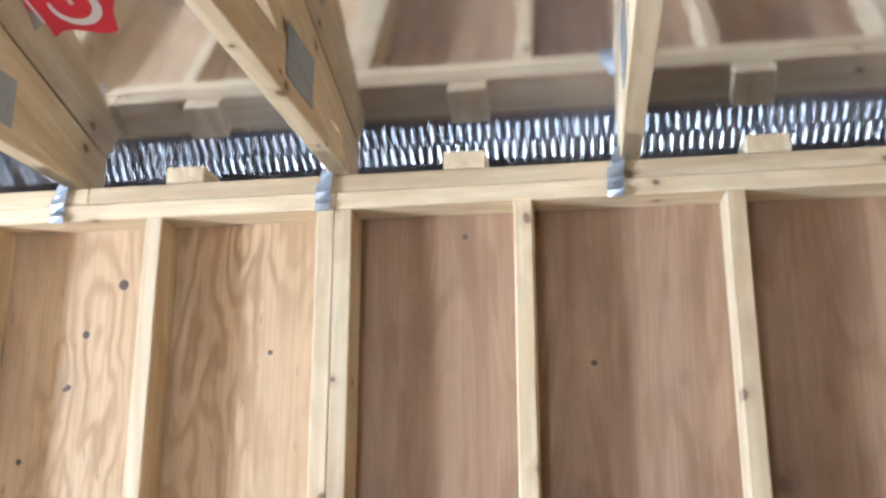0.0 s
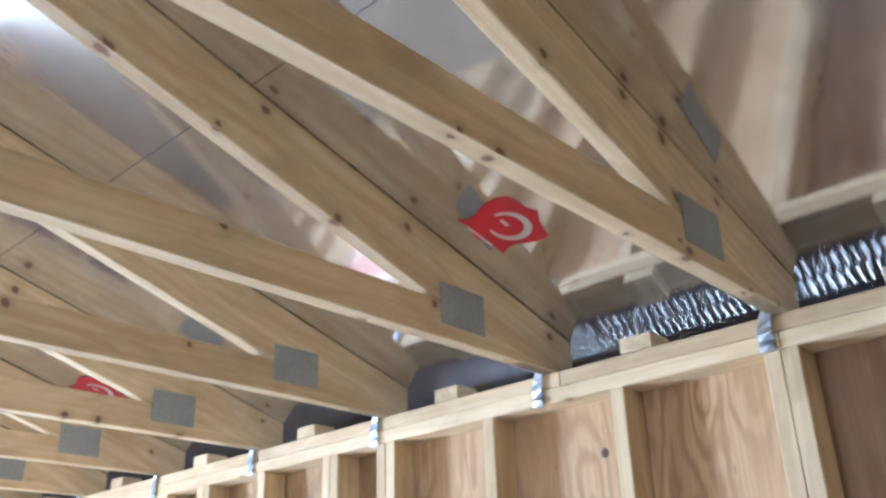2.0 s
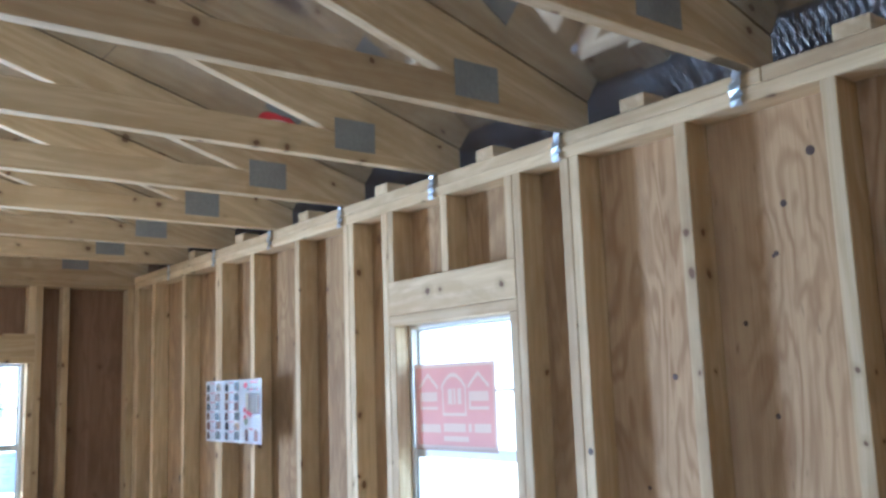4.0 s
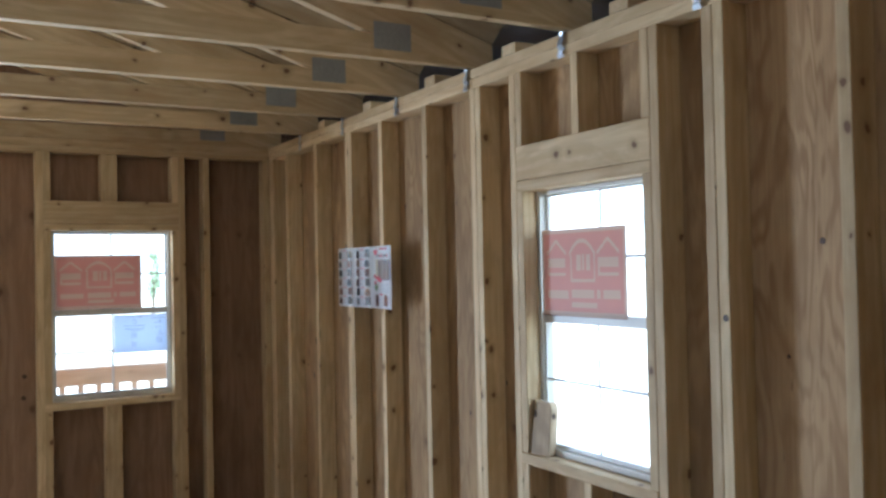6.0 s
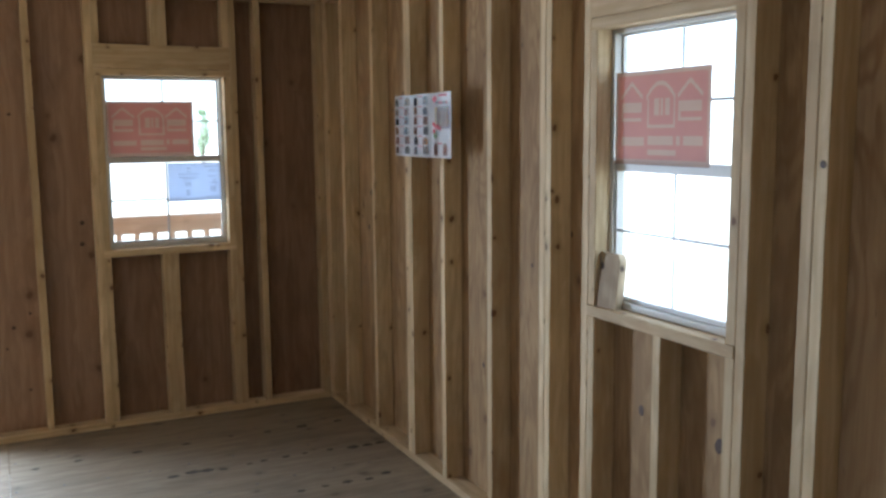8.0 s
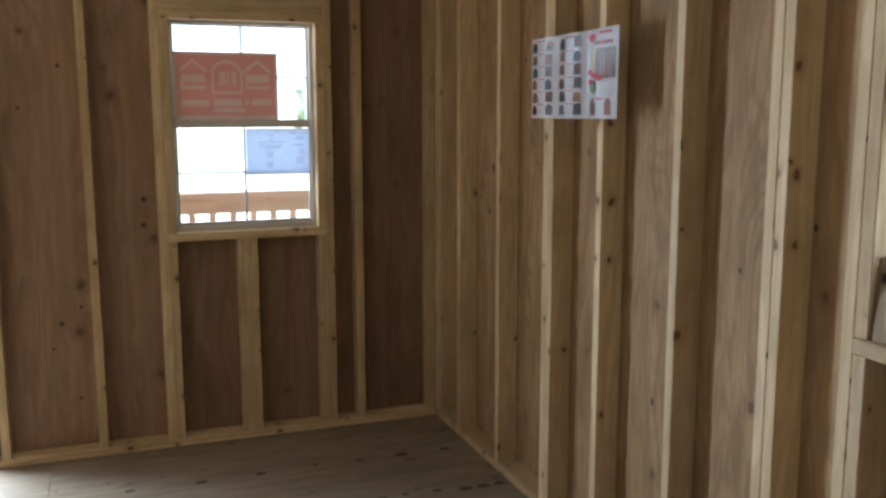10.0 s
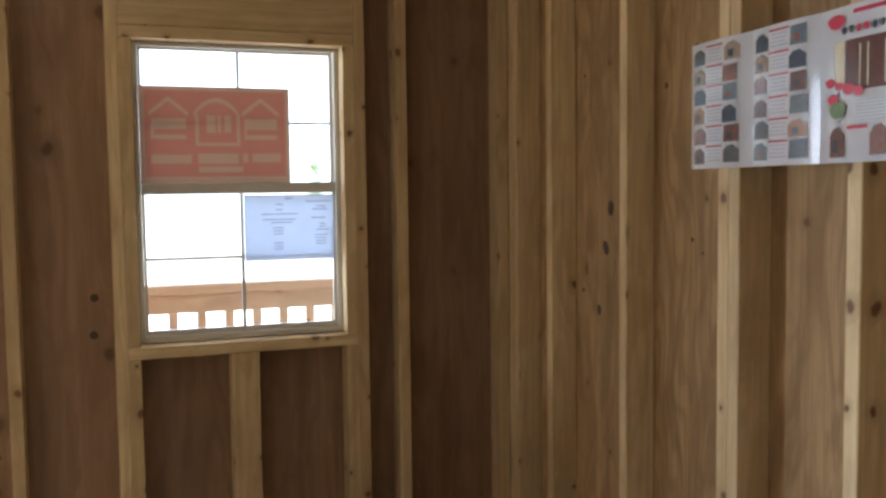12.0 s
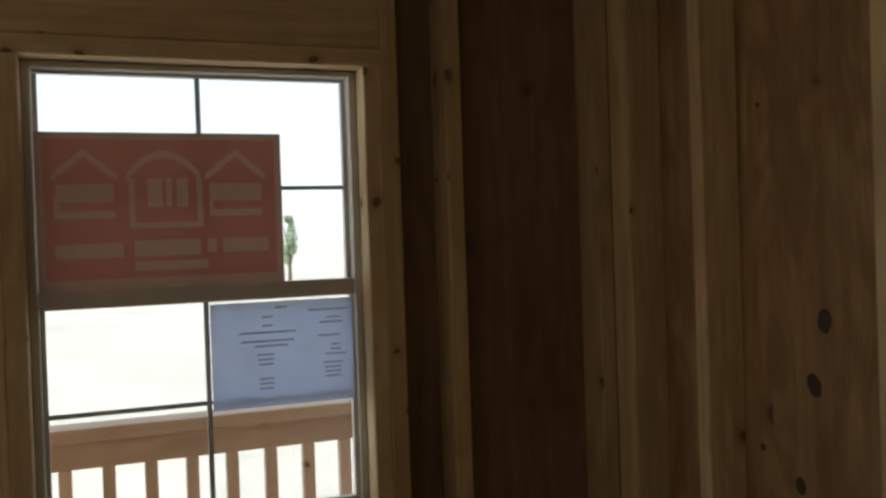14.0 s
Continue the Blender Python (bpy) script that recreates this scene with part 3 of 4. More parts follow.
BLOCK_X = [0.6096 * k + 0.286 for k in range(-7, 6)]
fascia = tagged(new("trim"), "painted fascia and slotted soffit closing the eaves", "trim", "", "structure")
SOFFIT_Z = 2.40
VENT0, VENT1 = 0.168, 0.285     # slotted part of the soffit
for y, s in ((EAVE - 0.03, 1), (2 * RIDGE_Y - EAVE + 0.03, -1)):
    board("fascia", (XE0, y - 0.01, SOFFIT_Z - 0.03), (XE1, y + 0.01, roof_z(EAVE) - 0.004), SOFFIT, fascia)
    a, b = sorted((y - s * 0.012, (D if s > 0 else Y1 - D) + s * 0.016))
    inner = (D if s > 0 else Y1 - D) + s * 0.0165
    outer = y - s * 0.0115
    for xc, xg in ((XE0 - 0.006, X0 - D - 0.012), (XE1 - 0.006, X1 + D)):
        for n, x in (("rake_end", xc), ("gable_return", xg)):
            bm = bmesh.new()
            prism(bm, [(inner, SOFFIT_Z + 0.004), (outer, SOFFIT_Z + 0.004), (outer, roof_z(outer) - 0.002), (inner, roof_z(inner) - 0.002)], 0.012, Matrix(((0, 0, 1, x), (1, 0, 0, 0), (0, 1, 0, 0), (0, 0, 0, 1))))
            bmesh.ops.recalc_face_normals(bm, faces=bm.faces[:])
            part(n, bm, LUAN, fascia)
    if s < 0:
        board("soffit", (XE0, a, SOFFIT_Z - 0.003), (XE1, b, SOFFIT_Z + 0.003), SOFFIT, fascia)
        continue
    board("soffit", (XE0, a, SOFFIT_Z - 0.003), (XE1, VENT0, SOFFIT_Z + 0.003), SOFFIT, fascia)
    board("soffit", (XE0, VENT1, SOFFIT_Z - 0.003), (XE1, b, SOFFIT_Z + 0.003), SOFFIT, fascia)
    # two rows of short slots, staggered from row to row
    verts, faces = [], []
    rows = 2
    for q in range(rows):
        y0 = VENT0 + (VENT1 - VENT0) * q / rows
        y1 = VENT0 + (VENT1 - VENT0) * (q + 1) / rows
        for lo, hi in ((y0, y0 + 0.004), (y1 - 0.004, y1)):
            k = len(verts)
            verts += [(XE0, lo, SOFFIT_Z), (XE1, lo, SOFFIT_Z), (XE1, hi, SOFFIT_Z), (XE0, hi, SOFFIT_Z)]
            faces.append((k, k + 1, k + 2, k + 3))
        me_x = XE0 + (0.012 if q % 2 else 0.0)
        while me_x < XE1:
            wide = 0.0218 + 0.0010 * noise.noise((me_x * 30, q * 3.0, 0))
            k = len(verts)
            verts += [(me_x, y0 + 0.004, SOFFIT_Z), (me_x + wide, y0 + 0.004, SOFFIT_Z), (me_x + wide, y1 - 0.004, SOFFIT_Z), (me_x, y1 - 0.004, SOFFIT_Z)]
            faces.append((k, k + 1, k + 2, k + 3))
            me_x += 0.0235
    vent = bpy.data.meshes.new("vented_soffit")
    vent.from_pydata(verts, [], faces)
    bm = bmesh.new()
    bm.from_mesh(vent)
    bmesh.ops.solidify(bm, geom=bm.faces[:], thickness=0.0015)
    bpy.data.meshes.remove(vent)
    tagged(part("vented_soffit", bm, SOFFIT, fascia, "slotted vent strip"), kind="stuff")


def crest(x, y, size, turn):
    """A red crest with a pale open ring, printed on the foil."""
    tilt = math.atan(SLOPE)
    m = Matrix.Translation((x, y, roof_z(y) - 0.0015)) @ Matrix.Rotation(-tilt, 4, "X") @ Matrix.Rotation(radians(turn), 4, "Z") @ Matrix.Diagonal((size, size, 1, 1))
    anchors = [(-0.52, -0.54), (-0.38, -0.44), (-0.16, -0.48), (0.12, -0.61), (0.39, -0.64), (0.57, -0.57), (0.64, -0.43), (0.66, -0.20), (0.78, -0.04), (0.63, 0.22), (0.58, 0.43), (0.54, 0.57), (0.39, 0.59), (0.22, 0.56), (-0.07, 0.47), (-0.26, 0.48), (-0.43, 0.59), (-0.42, 0.36), (-0.48, 0.14), (-0.56, -0.01), (-0.45, -0.29)]
    bm = bmesh.new()
    prism(bm, anchors, -0.0006, m)
    bmesh.ops.recalc_face_normals(bm, faces=bm.faces[:])
    mark = part("printed_crest", bm, RED, ceiling, "red printed crest on foil")
    bm = bmesh.new()
    ring = []
    for k in range(25):
        a = radians(-95 + k * 12.0)
        w = 0.10 * math.sin(math.pi * (k + 2) / 28)
        ring.append(((0.15 + (0.37 + 0.1 * w) * math.cos(a), 0.03 + 0.37 * math.sin(a)), (0.15 + (0.34 - w) * math.cos(a), 0.03 + (0.34 - w) * math.sin(a))))
    for (a, d), (b, c) in zip(ring, ring[1:]):
        bm.faces.new([bm.verts.new(m @ Vector((*p, -0.0014))) for p in (a, b, c, d)])
    prism(bm, [(0.10, -0.17), (0.17, -0.17), (0.17, 0.01), (0.10, 0.01)], -0.0006, m @ Matrix.Translation((0, 0, -0.001)))
    prism(bm, [(-0.50, -0.28), (-0.46, -0.28), (-0.42, 0.30), (-0.46, 0.30)], -0.0006, m @ Matrix.Translation((0, 0, -0.001)))
    part("ring", bm, CREAM, mark, "pale ring")


for cx, cy, t in ((-0.415, -0.370, 0), (0.555, -0.370, 0), (-2.27, -0.370, 0), (-4.36, -0.340, 0)):
    crest(cx, cy, 0.137, t)

# trusses
tilt = math.atan(SLOPE)
cv = 0.140 / math.cos(tilt)
truss = empty("roof_truss", "pine roof truss with toothed steel gusset plates", "truss", "roof trusses")


def chord(name, outline, x0, x1, mat, parent):
    """A board whose side outline lies in the y-z plane; grain along its length."""
    a, b = Vector((0, *outline[0])), Vector((0, *outline[1]))
    along = (b - a).normalized()
    side = Vector((1, 0, 0))
    up = along.cross(side)
    mid = (a + b) / 2 + side * (x0 + x1) / 2
    m = Matrix((side, up, along)).transposed().to_4x4()
    m.translation = mid
    inv = m.inverted()
    bm = bmesh.new()
    lo = [bm.verts.new(inv @ Vector((x0, *p))) for p in outline]
    hi = [bm.verts.new(inv @ Vector((x1, *p))) for p in outline]
    bm.faces.new(lo)
    bm.faces.new(hi[::-1])
    k = len(outline)
    for i in range(k):
        bm.faces.new((lo[i], hi[i], hi[(i + 1) % k], lo[(i + 1) % k]))
    bmesh.ops.recalc_face_normals(bm, faces=bm.faces[:])
    bmesh.ops.bevel(bm, geom=bm.edges[:], offset=0.002, segments=1, affect="EDGES")
    ob = part(name, bm, mat, parent)
    ob.matrix_basis = m
    return ob


def mirror(outline):
    return [(2 * RIDGE_Y - y, z) for y, z in outline]


BZ = TOP_Z + 0.002
top = [(0.088, BZ), (-0.14, BZ), (RIDGE_Y + 0.001, roof_z(RIDGE_Y) - cv), (RIDGE_Y + 0.001, roof_z(RIDGE_Y) - 0.002), (0.088, roof_z(0.088) - 0.002)]
top = [top[1], top[2], top[3], top[4], top[0]]
chord("top_chord", top, 0.001, 0.039, PINE, truss)
chord("top_chord", mirror(top), 0.001, 0.039, PINE, truss)
low = [(-0.002, BZ), (2 * RIDGE_Y + 0.002, BZ), (2 * RIDGE_Y + 0.45, BZ + 0.089), (-0.45, BZ + 0.089)]
chord("bottom_chord", low, 0.0, 0.040, PINE, truss)


def gusset(y, z, w, h, turn, x):
    bm = bmesh.new()
    bmesh.ops.create_cube(bm, size=1, matrix=Matrix.Diagonal((0.002, w, h, 1)))
    for i in range(int(w / 0.017)):
        for j in range(int(h / 0.025)):
            c = Matrix.Translation((0.001 if x > 0.02 else -0.001, -w / 2 + 0.011 + i * 0.017, -h / 2 + 0.014 + j * 0.025))
            bmesh.ops.create_cube(bm, size=1, matrix=c @ Matrix.Diagonal((0.0015, 0.004, 0.014, 1)))
    g = part("gusset_plate", bm, PLATE, truss, "grey toothed steel plate")
    g.matrix_basis = pose(x, y, z, turn, 0, 0)


for gx in (0.0415, -0.0015):
    gusset(-0.345, 2.560, 0.150, 0.100, 0, gx)
    gusset(2 * RIDGE_Y + 0.345, 2.560, 0.150, 0.100, 0, gx)
    gusset(RIDGE_Y, roof_z(RIDGE_Y) - 0.075, 0.16, 0.10, 0, gx)
TRUSS_X = [0.6096 * k + 0.006 for k in range(-7, 6)]
truss.matrix_basis = pose(TRUSS_X[0], 0, 0)
for x in TRUSS_X[1:]:
    copy_thing(truss, pose(x, 0, 0))
# end trusses stand on the end walls
for x in (X0 - 0.055, X1 + 0.03):
    copy_thing(truss, pose(x, 0, 0))
gable = tagged(new("wall_gable"), "plywood gable ends under the roof", "wall", "", "structure")
for x, s in ((X0 - D, -1), (X1 + D, 1)):
    bm = bmesh.new()
    pts = [(0.1, TOP_Z - 0.003), (2 * RIDGE_Y - 0.1, TOP_Z - 0.003), (2 * RIDGE_Y - 0.1, roof_z(0.1) + 0.002), (RIDGE_Y, roof_z(RIDGE_Y) + 0.002), (0.1, roof_z(0.1) + 0.002)]
    prism(bm, pts, 0.012, Matrix(((0, 0, s, x), (1, 0, 0, 0), (0, 1, 0, 0), (0, 0, 0, 1))))
    bmesh.ops.recalc_face_normals(bm, faces=bm.faces[:])
    part("gable_sheet", bm, LUAN, gable)

# hurricane ties: a bent twisted strap from the plates up to the truss
def tie():
    ob = empty("hurricane_tie", "small galvanised strap nailed over the wall plates", "metal strap", "hurricane ties")
    bm = bmesh.new()
    rows = []
    for k in range(9):
        z = 2.395 + k * 0.0135
        y = -0.006 - 0.004 * math.sin(k * 2.3)
        w = 0.017 if k < 5 else 0.014
        x = 0.0 if k < 5 else 0.004 * (k - 4)
        rows.append([bm.verts.new((x - w, y, z)), bm.verts.new((x + w, y - 0.006 * (k % 2), z))])
    for a, b in zip(rows, rows[1:]):
        bm.faces.new((a[0], a[1], b[1], b[0]))
    ext = bmesh.ops.solidify(bm, geom=bm.faces[:], thickness=0.0015)
    part("strap", bm, STEEL, ob)
    for k in range(4):
        bm = bmesh.new()
        bmesh.ops.create_cone(bm, cap_ends=True, segments=6, radius1=0.004, radius2=0.003, depth=0.003)
        n = part("nail", bm, STEEL, ob)
        n.matrix_basis = pose(0.004 * (-1) ** k, -0.006, 2.412 + k * 0.018, 90)
    return ob


first_tie = tie()
first_tie.matrix_basis = pose(TRUSS_X[0] - 0.012, 0, 0)
for x in TRUSS_X[1:]:
    copy_thing(first_tie, pose(x - 0.012, 0, 0))
# blocks on the plate between the trusses
for k, x in enumerate(BLOCK_X):
    c = x + random.uniform(-0.015, 0.015)
    b = board("blocking", (c - 0.044, 0.002, TOP_Z + 0.001), (c + 0.044, 0.088, TOP_Z + 0.039), PINE, None, "", 0.002, 1)
    tagged(b, "short pine block on the wall plate under the roof", "wood block", "eave blocks")


# ---- windows ----
def window(name, w, z0, z1, label, slim=0.005):
    """Single-hung window in its own frame: u to the right, v out, local z up; origin at the opening's lower left."""
    ob = tagged(new(name), label, "window", "", "structure")
    mid = (z0 + z1) / 2 + 0.015
    f = 0.017

    def bar(n, a, b, mat=VINYL, parent=ob):
        return board(n, a, b, mat, parent, "", 0.002)

    bar("frame_side", (0, 0.058, z0), (f, 0.108, z1))
    bar("frame_side", (w - f, 0.058, z0), (w, 0.108, z1))
    bar("frame_top", (f, 0.058, z1 - 0.012), (w - f, 0.108, z1))
    bar("frame_bottom", (f, 0.052, z0), (w - f, 0.108, z0 + 0.022))
    for n, a, b, y in (("upper_sash", mid - 0.018, z1 - 0.013, 0.086), ("lower_sash", z0 + 0.023, mid + 0.018, 0.066)):
        s = bar(n, (f + 0.001, y, b - (0.006 if n[0] == "u" else 0.036)), (w - f - 0.001, y + 0.018, b))
        g = s.matrix_basis.inverted()
        lowr = 0.03 if n[0] == "u" else 0.014
        pieces = [("rail", (f + 0.001, y, a), (w - f - 0.001, y + 0.018, a + lowr), VINYL),
                  ("stile", (f + 0.001, y + 0.001, a + lowr), (f + 0.010, y + 0.017, b - 0.006), VINYL),
                  ("stile", (w - f - 0.010, y + 0.001, a + lowr), (w - f - 0.001, y + 0.017, b - 0.006), VINYL),
                  ("muntin", (w / 2 - slim, y + 0.005, a + lowr), (w / 2 + slim, y + 0.013, b - 0.006), SCREEN),
                  ("muntin", (f + 0.01, y + 0.006, (a + b) / 2 - 0.0045), (w - f - 0.01, y + 0.012, (a + b) / 2 + 0.0045), SCREEN),
                  ("pane", (f + 0.008, y + 0.0085, a + 0.012), (w - f - 0.008, y + 0.0095, b - 0.005), GLASS)]
        for pn, lo, hi, mat in pieces:
            p = board(pn, lo, hi, mat, s, "", 0.0)
            p.matrix_basis = g @ p.matrix_basis
            if pn == "pane":
                p.visible_shadow = False
    return ob


win1 = window("window_1", FW["x1"] - FW["x0"] - 2 * T, FW["sill"] + 0.002, FW["top"] - 0.002, "white vinyl single-hung window with slim muntins")
win1.matrix_basis = pose(X0, FW["x0"] + T, 0, 0, 0, 90)
win2 = window("window_2", NW["x1"] - NW["x0"] - 2 * T, NW["sill"] + 0.002, NW["top"] - 0.002, "white vinyl single-hung window in the long wall", 0.0025)
win2.matrix_basis = pose(NW["x0"] + T, 0, 0)


def rect(bm, u0, u1, v0, v1, w, m):
    bm.faces.new([bm.verts.new(m @ Vector((u, v, w))) for u, v in ((u0, v0), (u1, v0), (u1, v1), (u0, v1))])


def pale_on_sign(u, v):
    """Whether the print is pale at (u, v), both 0 to 1 across the sign."""
    if min(u, 1 - u) < 0.028 or v > 0.955 or v < 0.065:
        return True
    for c in (0.185, 0.80):
        if abs(v - (0.87 - abs(u - c) * 1.25)) < 0.024 and abs(u - c) < 0.125:
            return True
        if abs(u - c) < 0.112 and (0.555 < v < 0.67 or 0.46 < v < 0.497):
            return True
        if -0.115 < u - c < -0.095 and 0.46 < v < 0.6:
            return True
    if abs(u - 0.5) < 0.15 and abs(v - (0.86 - 6.6 * (u - 0.5) ** 2)) < 0.024:
        return True
    if 0.36 < u < 0.655 and 0.39 < v < 0.70 and (u < 0.38 or u > 0.635 or v < 0.425):
        return True
    if 0.52 < v < 0.70 and (0.43 < u < 0.49 or 0.505 < u < 0.53 or 0.55 < u < 0.60):
        return True
    bars = ((0.07, 0.33, 0.20, 0.30), (0.37, 0.64, 0.21, 0.31), (0.67, 0.71, 0.22, 0.31), (0.74, 0.93, 0.22, 0.31), (0.37, 0.67, 0.11, 0.17))
    return any(a < u < b and c < v < d for a, b, c, d in bars)


def sign(m, w, h):
    """An orange sign sheet with pale house outlines and unreadable bars; u right, v up."""
    nu, nv = int(w / 0.0035), int(h / 0.0035)
    sheets = []
    for pale in (False, True):
        bm = bmesh.new()
        grid = {}

        def corner(i, j):
            if (i, j) not in grid:
                grid[i, j] = bm.verts.new((w * i / nu, h * j / nv, 0))
            return grid[i, j]

        for i in range(nu):
            for j in range(nv):
                if pale_on_sign((i + 0.5) / nu, (j + 0.5) / nv) == pale:
                    bm.faces.new((corner(i, j), corner(i + 1, j), corner(i + 1, j + 1), corner(i, j + 1)))
        sheets.append(bm)
    ob = part("window_sign", sheets[0], SIGN_RED)
    ob.matrix_basis = m
    tagged(ob, "orange sign board with pale house outlines in the window", "sign")
    part("pale_print", sheets[1], SIGN_PALE, ob, "pale house outlines and lettering bars")
    return ob


# far window: sign and notice on the inside of the panes
sign(Matrix(((0, 0, 1, X0 - 0.058), (1, 0, 0, -1.232), (0, 1, 0, 1.520), (0, 0, 0, 1))), 0.470, 0.308)
sign(Matrix(((1, 0, 0, -2.058), (0, 0, -1, 0.060), (0, 1, 0, 1.540), (0, 0, 0, 1))), 0.445, 0.296)

bm = bmesh.new()
bmesh.ops.create_cube(bm, size=1, matrix=Matrix.Translation((0.1485, 0.109, -0.0005)) @ Matrix.Diagonal((0.297, 0.218, 0.001, 1)))
notice = part("window_notice", bm, NOTICE)
notice.matrix_basis = Matrix(((0, 0, 1, X0 - 0.058), (1, 0, 0, -0.917), (0, 1, 0, 1.262), (0, 0, 0, 1)))
tagged(notice, "bluish printed notice sheet on the window pane", "notice")
bm = bmesh.new()
I4 = Matrix.Identity(4)
for u, v, w in ((0.145, 0.205, 0.025), (0.245, 0.195, 0.085), (0.115, 0.186, 0.022), (0.255, 0.178, 0.030), (0.250, 0.168, 0.050), (0.115, 0.168, 0.022), (0.115, 0.154, 0.118),
                (0.245, 0.140, 0.048), (0.115, 0.136, 0.110), (0.122, 0.126, 0.070), (0.258, 0.120, 0.018), (0.258, 0.110, 0.022), (0.258, 0.100, 0.045), (0.110, 0.108, 0.034), (0.110, 0.098, 0.034), (0.110, 0.088, 0.030),
                (0.252, 0.082, 0.042), (0.252, 0.072, 0.036), (0.252, 0.063, 0.036), (0.252, 0.053, 0.036), (0.110, 0.058, 0.030), (0.110, 0.048, 0.030), (0.110, 0.038, 0.028)):
    rect(bm, u - w / 2, u + w / 2, v - 0.0014, v + 0.0014, 0.0008, I4)
tagged(part("text_bar", bm, INK, notice, "rows of unreadable dark print"), kind="stuff")

# ---- brochure pinned across two studs ----
PW, PH = 0.640, 0.290


def fold(u):
    """How far the creased sheet stands off the studs."""
    k = u / PW * 3
    return 0.006 + 0.010 * abs(math.sin(math.pi * k)) * (0.6 + 0.4 * k / 3) + 0.03 * max(0, k - 2.3) ** 2


def on_paper(bm, u0, u1, v0, v1, lift):
    n = max(1, int((u1 - u0) / 0.02))
    vs = [(bm.verts.new((u0 + (u1 - u0) * i / n, -fold(u0 + (u1 - u0) * i / n) - lift, v0)), bm.verts.new((u0 + (u1 - u0) * i / n, -fold(u0 + (u1 - u0) * i / n) - lift, v1))) for i in range(n + 1)]
    for a, b in zip(vs, vs[1:]):
        bm.faces.new((a[0], b[0], b[1], a[1]))


bm = bmesh.new()
on_paper(bm, 0, PW, 0, PH, 0)
bmesh.ops.solidify(bm, geom=bm.faces[:], thickness=0.0006)
poster = part("brochure_poster", bm, PAPER)
poster.location = (-3.742, -0.001, 1.531)
tagged(poster, "glossy unfolded brochure with small product photos pinned on studs", "poster")
texts = bmesh.new()


def patch(name, u0, u1, v0, v1, lift, mat, label=""):
    bm = bmesh.new()
    on_paper(bm, u0, u1, v0, v1, lift)
    part(name, bm, mat, poster, label)


def house_photo(u, v, w, h, k):
    """A small product photo: a shaded box with a gabled top."""
    bm = bmesh.new()
    lift = 0.0012
    c = [(0, 0), (w, 0), (w, h * 0.7), (w * 0.62, h), (w * 0.2, h * 0.92), (0, h * 0.68)] if k % 5 in (1, 2) else [(0, 0), (w, 0), (w * 0.98, h), (w * 0.04, h * 0.96)]
    bm.faces.new([bm.verts.new((u + a, -fold(u + a) - lift - 0.0004, v + b)) for a, b in c])
    part("photo", bm, PHOTOS[k % len(PHOTOS)], poster)
    if k % 2:
        patch("photo_detail", u + w * 0.25, u + w * 0.6, v + h * 0.15, v + h * 0.55, 0.0030, PHOTOS[(k * 3 + 1) % len(PHOTOS)])


kk = 0
for col in range(2):
    for row in range(6):
        u, v = 0.014 + col * 0.215, 0.012 + row * 0.0455
        j = lambda s: random.uniform(-s, s)
        house_photo(u + j(0.003), v + j(0.002), 0.046 + j(0.004), 0.038 + j(0.002), kk * 5 + 1)
        house_photo(u + 0.114 + j(0.004), v + j(0.002), 0.048 + j(0.004), 0.038 + j(0.002), kk * 7 + 2)
        kk += 1
        for a, b, c, d in ((0.054, 0.108, 0.004, 0.008), (0.054, 0.100, 0.012, 0.015), (0.060, 0.102, 0.020, 0.023), (0.056, 0.104, 0.028, 0.031)):
            on_paper(texts, u + a, u + b, v + c, v + d, 0.0012)
        patch("red_bar", u + 0.050, u + 0.110, v + 0.0365, v + 0.040, 0.0016, REDBAR)
# third leaf: a large brown picture with red flowers, a row of dots, small pictures below
PHOTO_BROWN = plain("photo_brown", (0.13, 0.055, 0.04), 0.2, 0.0, 0.35, 60, 0.0)
PHOTO_CREAM = plain("photo_cream", (0.62, 0.55, 0.38), 0.2, 0.0, 0.2, 60, 0.0)
PHOTO_GREEN = plain("photo_green", (0.20, 0.26, 0.12), 0.2, 0.0, 0.4, 90, 0.0)


def blob(u, v, ru, rv, mat):
    """A small rounded spot of print."""
    bm = bmesh.new()
    bm.faces.new([bm.verts.new((u + ru * math.cos(a) * (1 + 0.12 * math.sin(3 * a)), -fold(u) - 0.006, v + rv * math.sin(a))) for a in [k * math.tau / 14 for k in range(14)]])
    part("printed_spot", bm, mat, poster)


patch("photo", 0.492, 0.625, 0.132, 0.226, 0.0016, PHOTO_BROWN)
patch("photo_detail", 0.462, 0.489, 0.140, 0.226, 0.0016, PHOTO_CREAM)
for u in (0.528, 0.548, 0.590):
    patch("photo_detail", u, u + 0.004, 0.138, 0.215, 0.0026, PHOTO_CREAM)
blob(0.470, 0.262, 0.022, 0.014, REDBAR)
for k in range(7):
    blob(0.492 + k * 0.019, 0.243 + 0.001 * (k % 2), 0.007, 0.007, (PHOTOS[0], PHOTOS[2], REDBAR, REDBAR)[k % 4])
for u, v, r in ((0.455, 0.150, 0.012), (0.505, 0.136, 0.014), (0.530, 0.130, 0.012), (0.462, 0.118, 0.014), (0.480, 0.142, 0.010)):
    blob(u, v, r, r * 0.8, REDBAR)
blob(0.475, 0.098, 0.020, 0.016, PHOTO_GREEN)
house_photo(0.450, 0.010, 0.042, 0.058, 1)
house_photo(0.556, 0.012, 0.044, 0.056, 6)
patch("red_bar", 0.497, 0.550, 0.062, 0.068, 0.0016, REDBAR)
patch("red_bar", 0.510, 0.600, 0.272, 0.280, 0.0016, REDBAR)
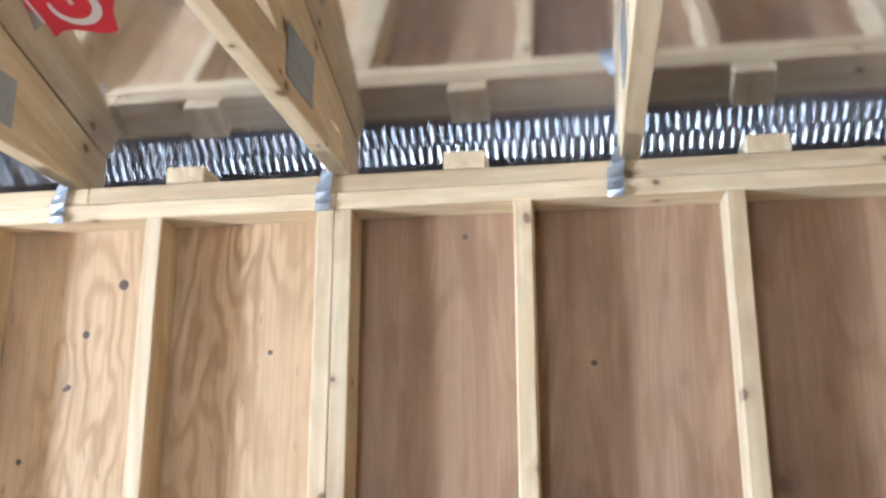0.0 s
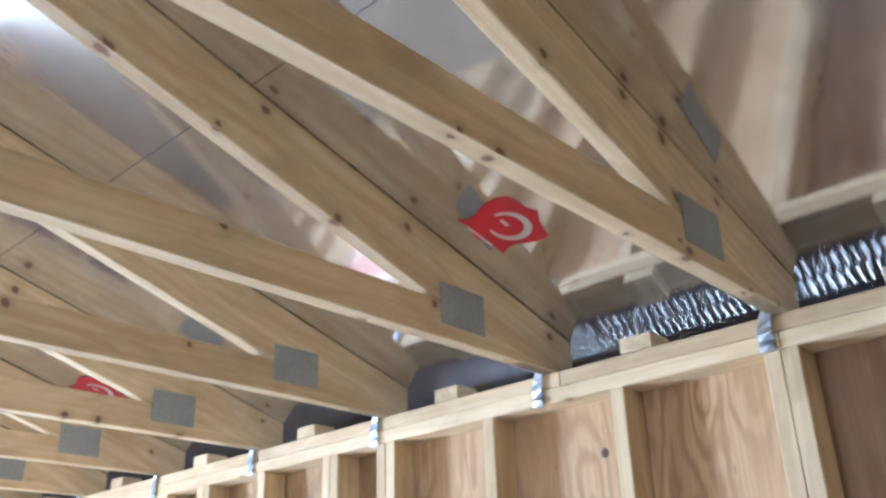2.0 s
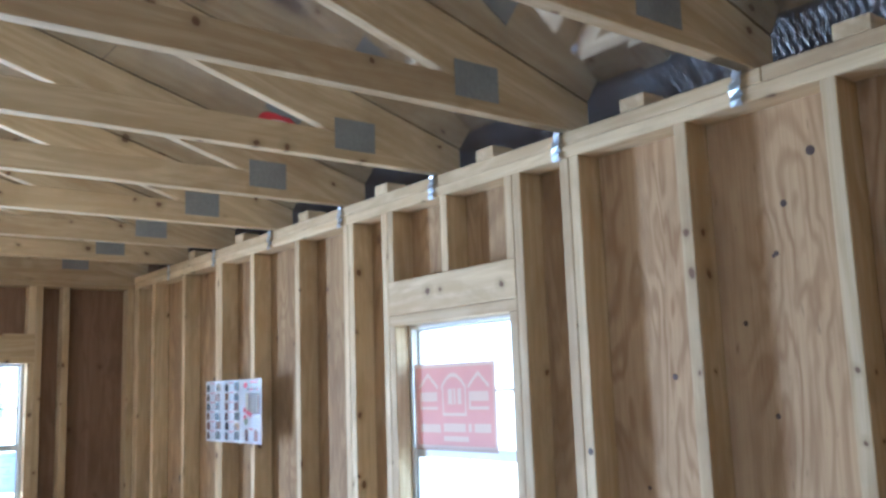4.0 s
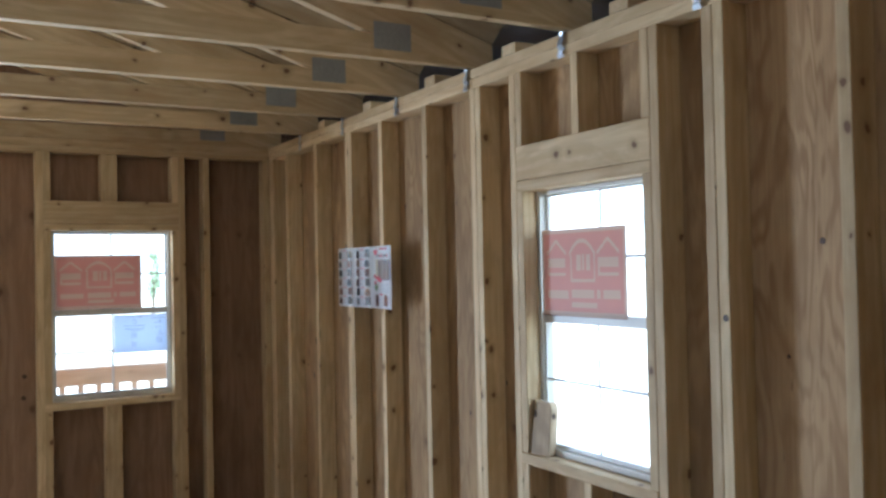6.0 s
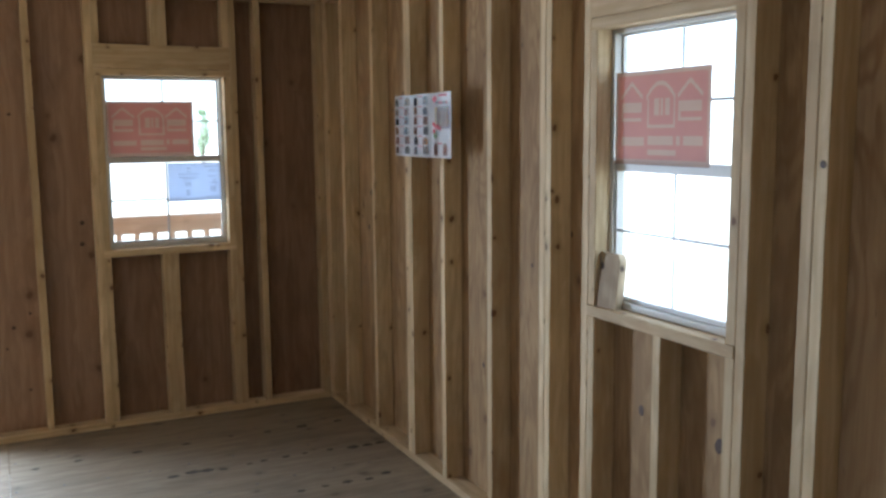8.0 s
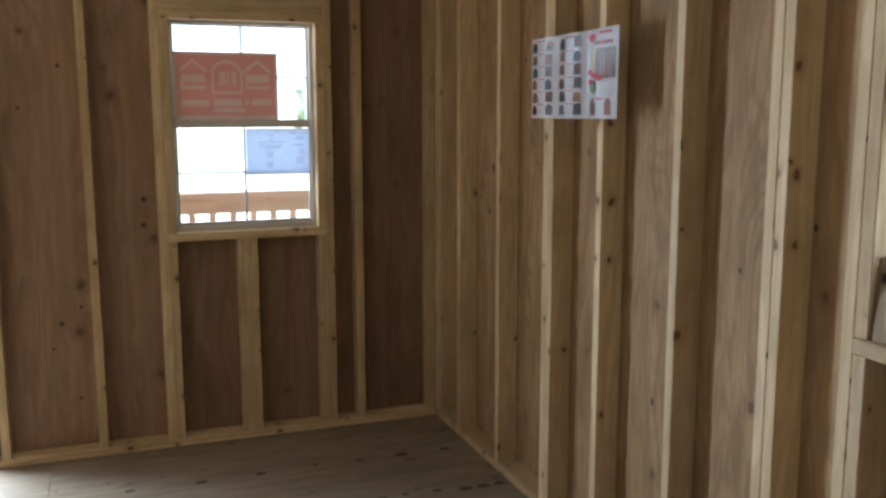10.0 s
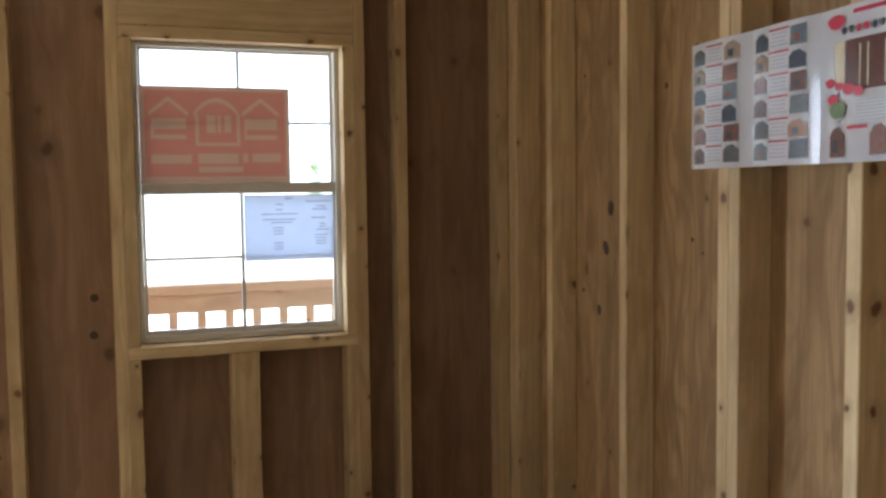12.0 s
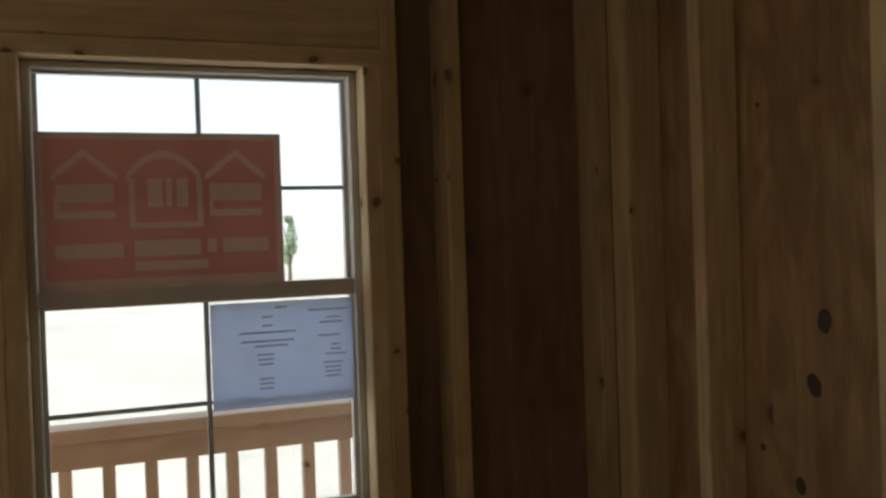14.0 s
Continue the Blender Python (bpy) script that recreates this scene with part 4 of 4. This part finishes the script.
for k in range(7):
    on_paper(texts, 0.52, 0.625 - 0.01 * (k % 3), 0.075 + k * 0.006, 0.078 + k * 0.006, 0.0012)
tagged(part("text_bar", texts, TEXT, poster, "grey bars of unreadable print"), kind="stuff")

# ---- scrap of wood on the sill ----
bm = bmesh.new()
outline = [(0, 0), (0.088, 0), (0.090, 0.16), (0.078, 0.186), (0.03, 0.180), (0.0, 0.188)]
prism(bm, outline, 0.036, Matrix(((1, 0, 0, 0), (0, 0, 1, 0), (0, 1, 0, 0), (0, 0, 0, 1))))
bmesh.ops.recalc_face_normals(bm, faces=bm.faces[:])
bmesh.ops.bevel(bm, geom=bm.edges[:], offset=0.002, segments=1, affect="EDGES")
scrap = part("wood_scrap", bm, OLD)
scrap.matrix_basis = pose(-2.074, 0.004, NW["sill"] + 0.0005, -6, 0, 8)
tagged(scrap, "weathered scrap of board leaning on the window sill", "wood scrap")

# ---- outside the far window: porch rail, deck and shrubs ----
rail = empty("porch_railing", "brown treated wood porch railing with square balusters", "railing")
RX = -5.65
board("top_rail", (RX - 0.05, -3.7, 1.085), (RX + 0.045, 0.6, 1.122), RAILWOOD, rail)
board("upper_rail", (RX - 0.019, -3.7, 1.008), (RX + 0.019, 0.6, 1.084), RAILWOOD, rail)
board("lower_rail", (RX - 0.019, -3.7, 0.10), (RX + 0.019, 0.6, 0.138), RAILWOOD, rail)
for k in range(38):
    y = -1.225 - 0.1105 * 21 + k * 0.1105
    board("baluster", (RX - 0.017, y - 0.017, 0.138), (RX + 0.017, y + 0.017, 1.008), RAILWOOD, rail)
# posts run on up to carry the added shading roof
for y in (-3.72, 0.62):
    board("post", (RX - 0.045, y - 0.045, -0.005), (RX + 0.045, y + 0.045, 2.30), RAILWOOD, rail)
# roof out of view, added to keep sky light off the far corner
porch_roof = tagged(new("porch_roof"), "unseen plywood roof added to shade the far window", "roof", "", "structure")
board("roof_sheet", (RX - 0.12, -3.78, 2.335), (X0 - D - 0.020, 0.68, 2.350), LUAN, porch_roof)
board("beam", (RX - 0.045, -3.78, 2.301), (RX + 0.045, 0.68, 2.334), RAILWOOD, porch_roof)
deck = tagged(new("porch_deck"), "treated plank porch deck", "deck", "", "structure")
for k in range(6):
    x = X0 - D - 0.03 - k * 0.145
    board("plank", (x - 0.139, -3.75, -0.04), (x, 0.65, -0.005), RAILWOOD, deck)


def small_tree(x, y, h, spread):
    """A young tree: tapered trunk, a few limbs and a loose crown of leaves."""
    ob = empty("tree", "young green tree standing far across the lot", "tree", "far trees", at=(x, y, -0.32))
    bm = bmesh.new()
    bmesh.ops.create_cone(bm, cap_ends=True, segments=8, radius1=0.09, radius2=0.03, depth=h * 0.7, matrix=Matrix.Translation((0, 0, h * 0.35)))
    for k in range(5):
        a = k * 1.3
        tip = Vector((math.cos(a) * spread * 0.7, math.sin(a) * spread * 0.7, h * (0.6 + 0.06 * k)))
        root = Vector((0, 0, h * (0.35 + 0.06 * k)))
        m = Matrix.Translation((tip + root) / 2) @ (tip - root).to_track_quat("Z", "Y").to_matrix().to_4x4()
        bmesh.ops.create_cone(bm, cap_ends=True, segments=6, radius1=0.03, radius2=0.01, depth=(tip - root).length, matrix=m)
    part("trunk", bm, BARK, ob)
    bm = bmesh.new()
    for k in range(900):
        a, r, t = random.uniform(0, 6.28), spread * random.random() ** 0.5, random.uniform(-1, 1)
        c = Vector((math.cos(a) * r * math.sqrt(1 - t * t * 0.8), math.sin(a) * r * math.sqrt(1 - t * t * 0.8), h * 0.68 + t * h * 0.3))
        if noise.noise(c * 1.6) < -0.08:
            continue
        q = Euler((random.uniform(0, 6), random.uniform(0, 6), 0)).to_matrix()
        bm.faces.new([bm.verts.new(c + q @ Vector(p)) for p in ((-0.07, 0, 0), (0, -0.04, 0), (0.08, 0, 0), (0, 0.04, 0))])
    part("crown", bm, LEAF, ob)


small_tree(-35, 5.42, 2.9, 0.30)
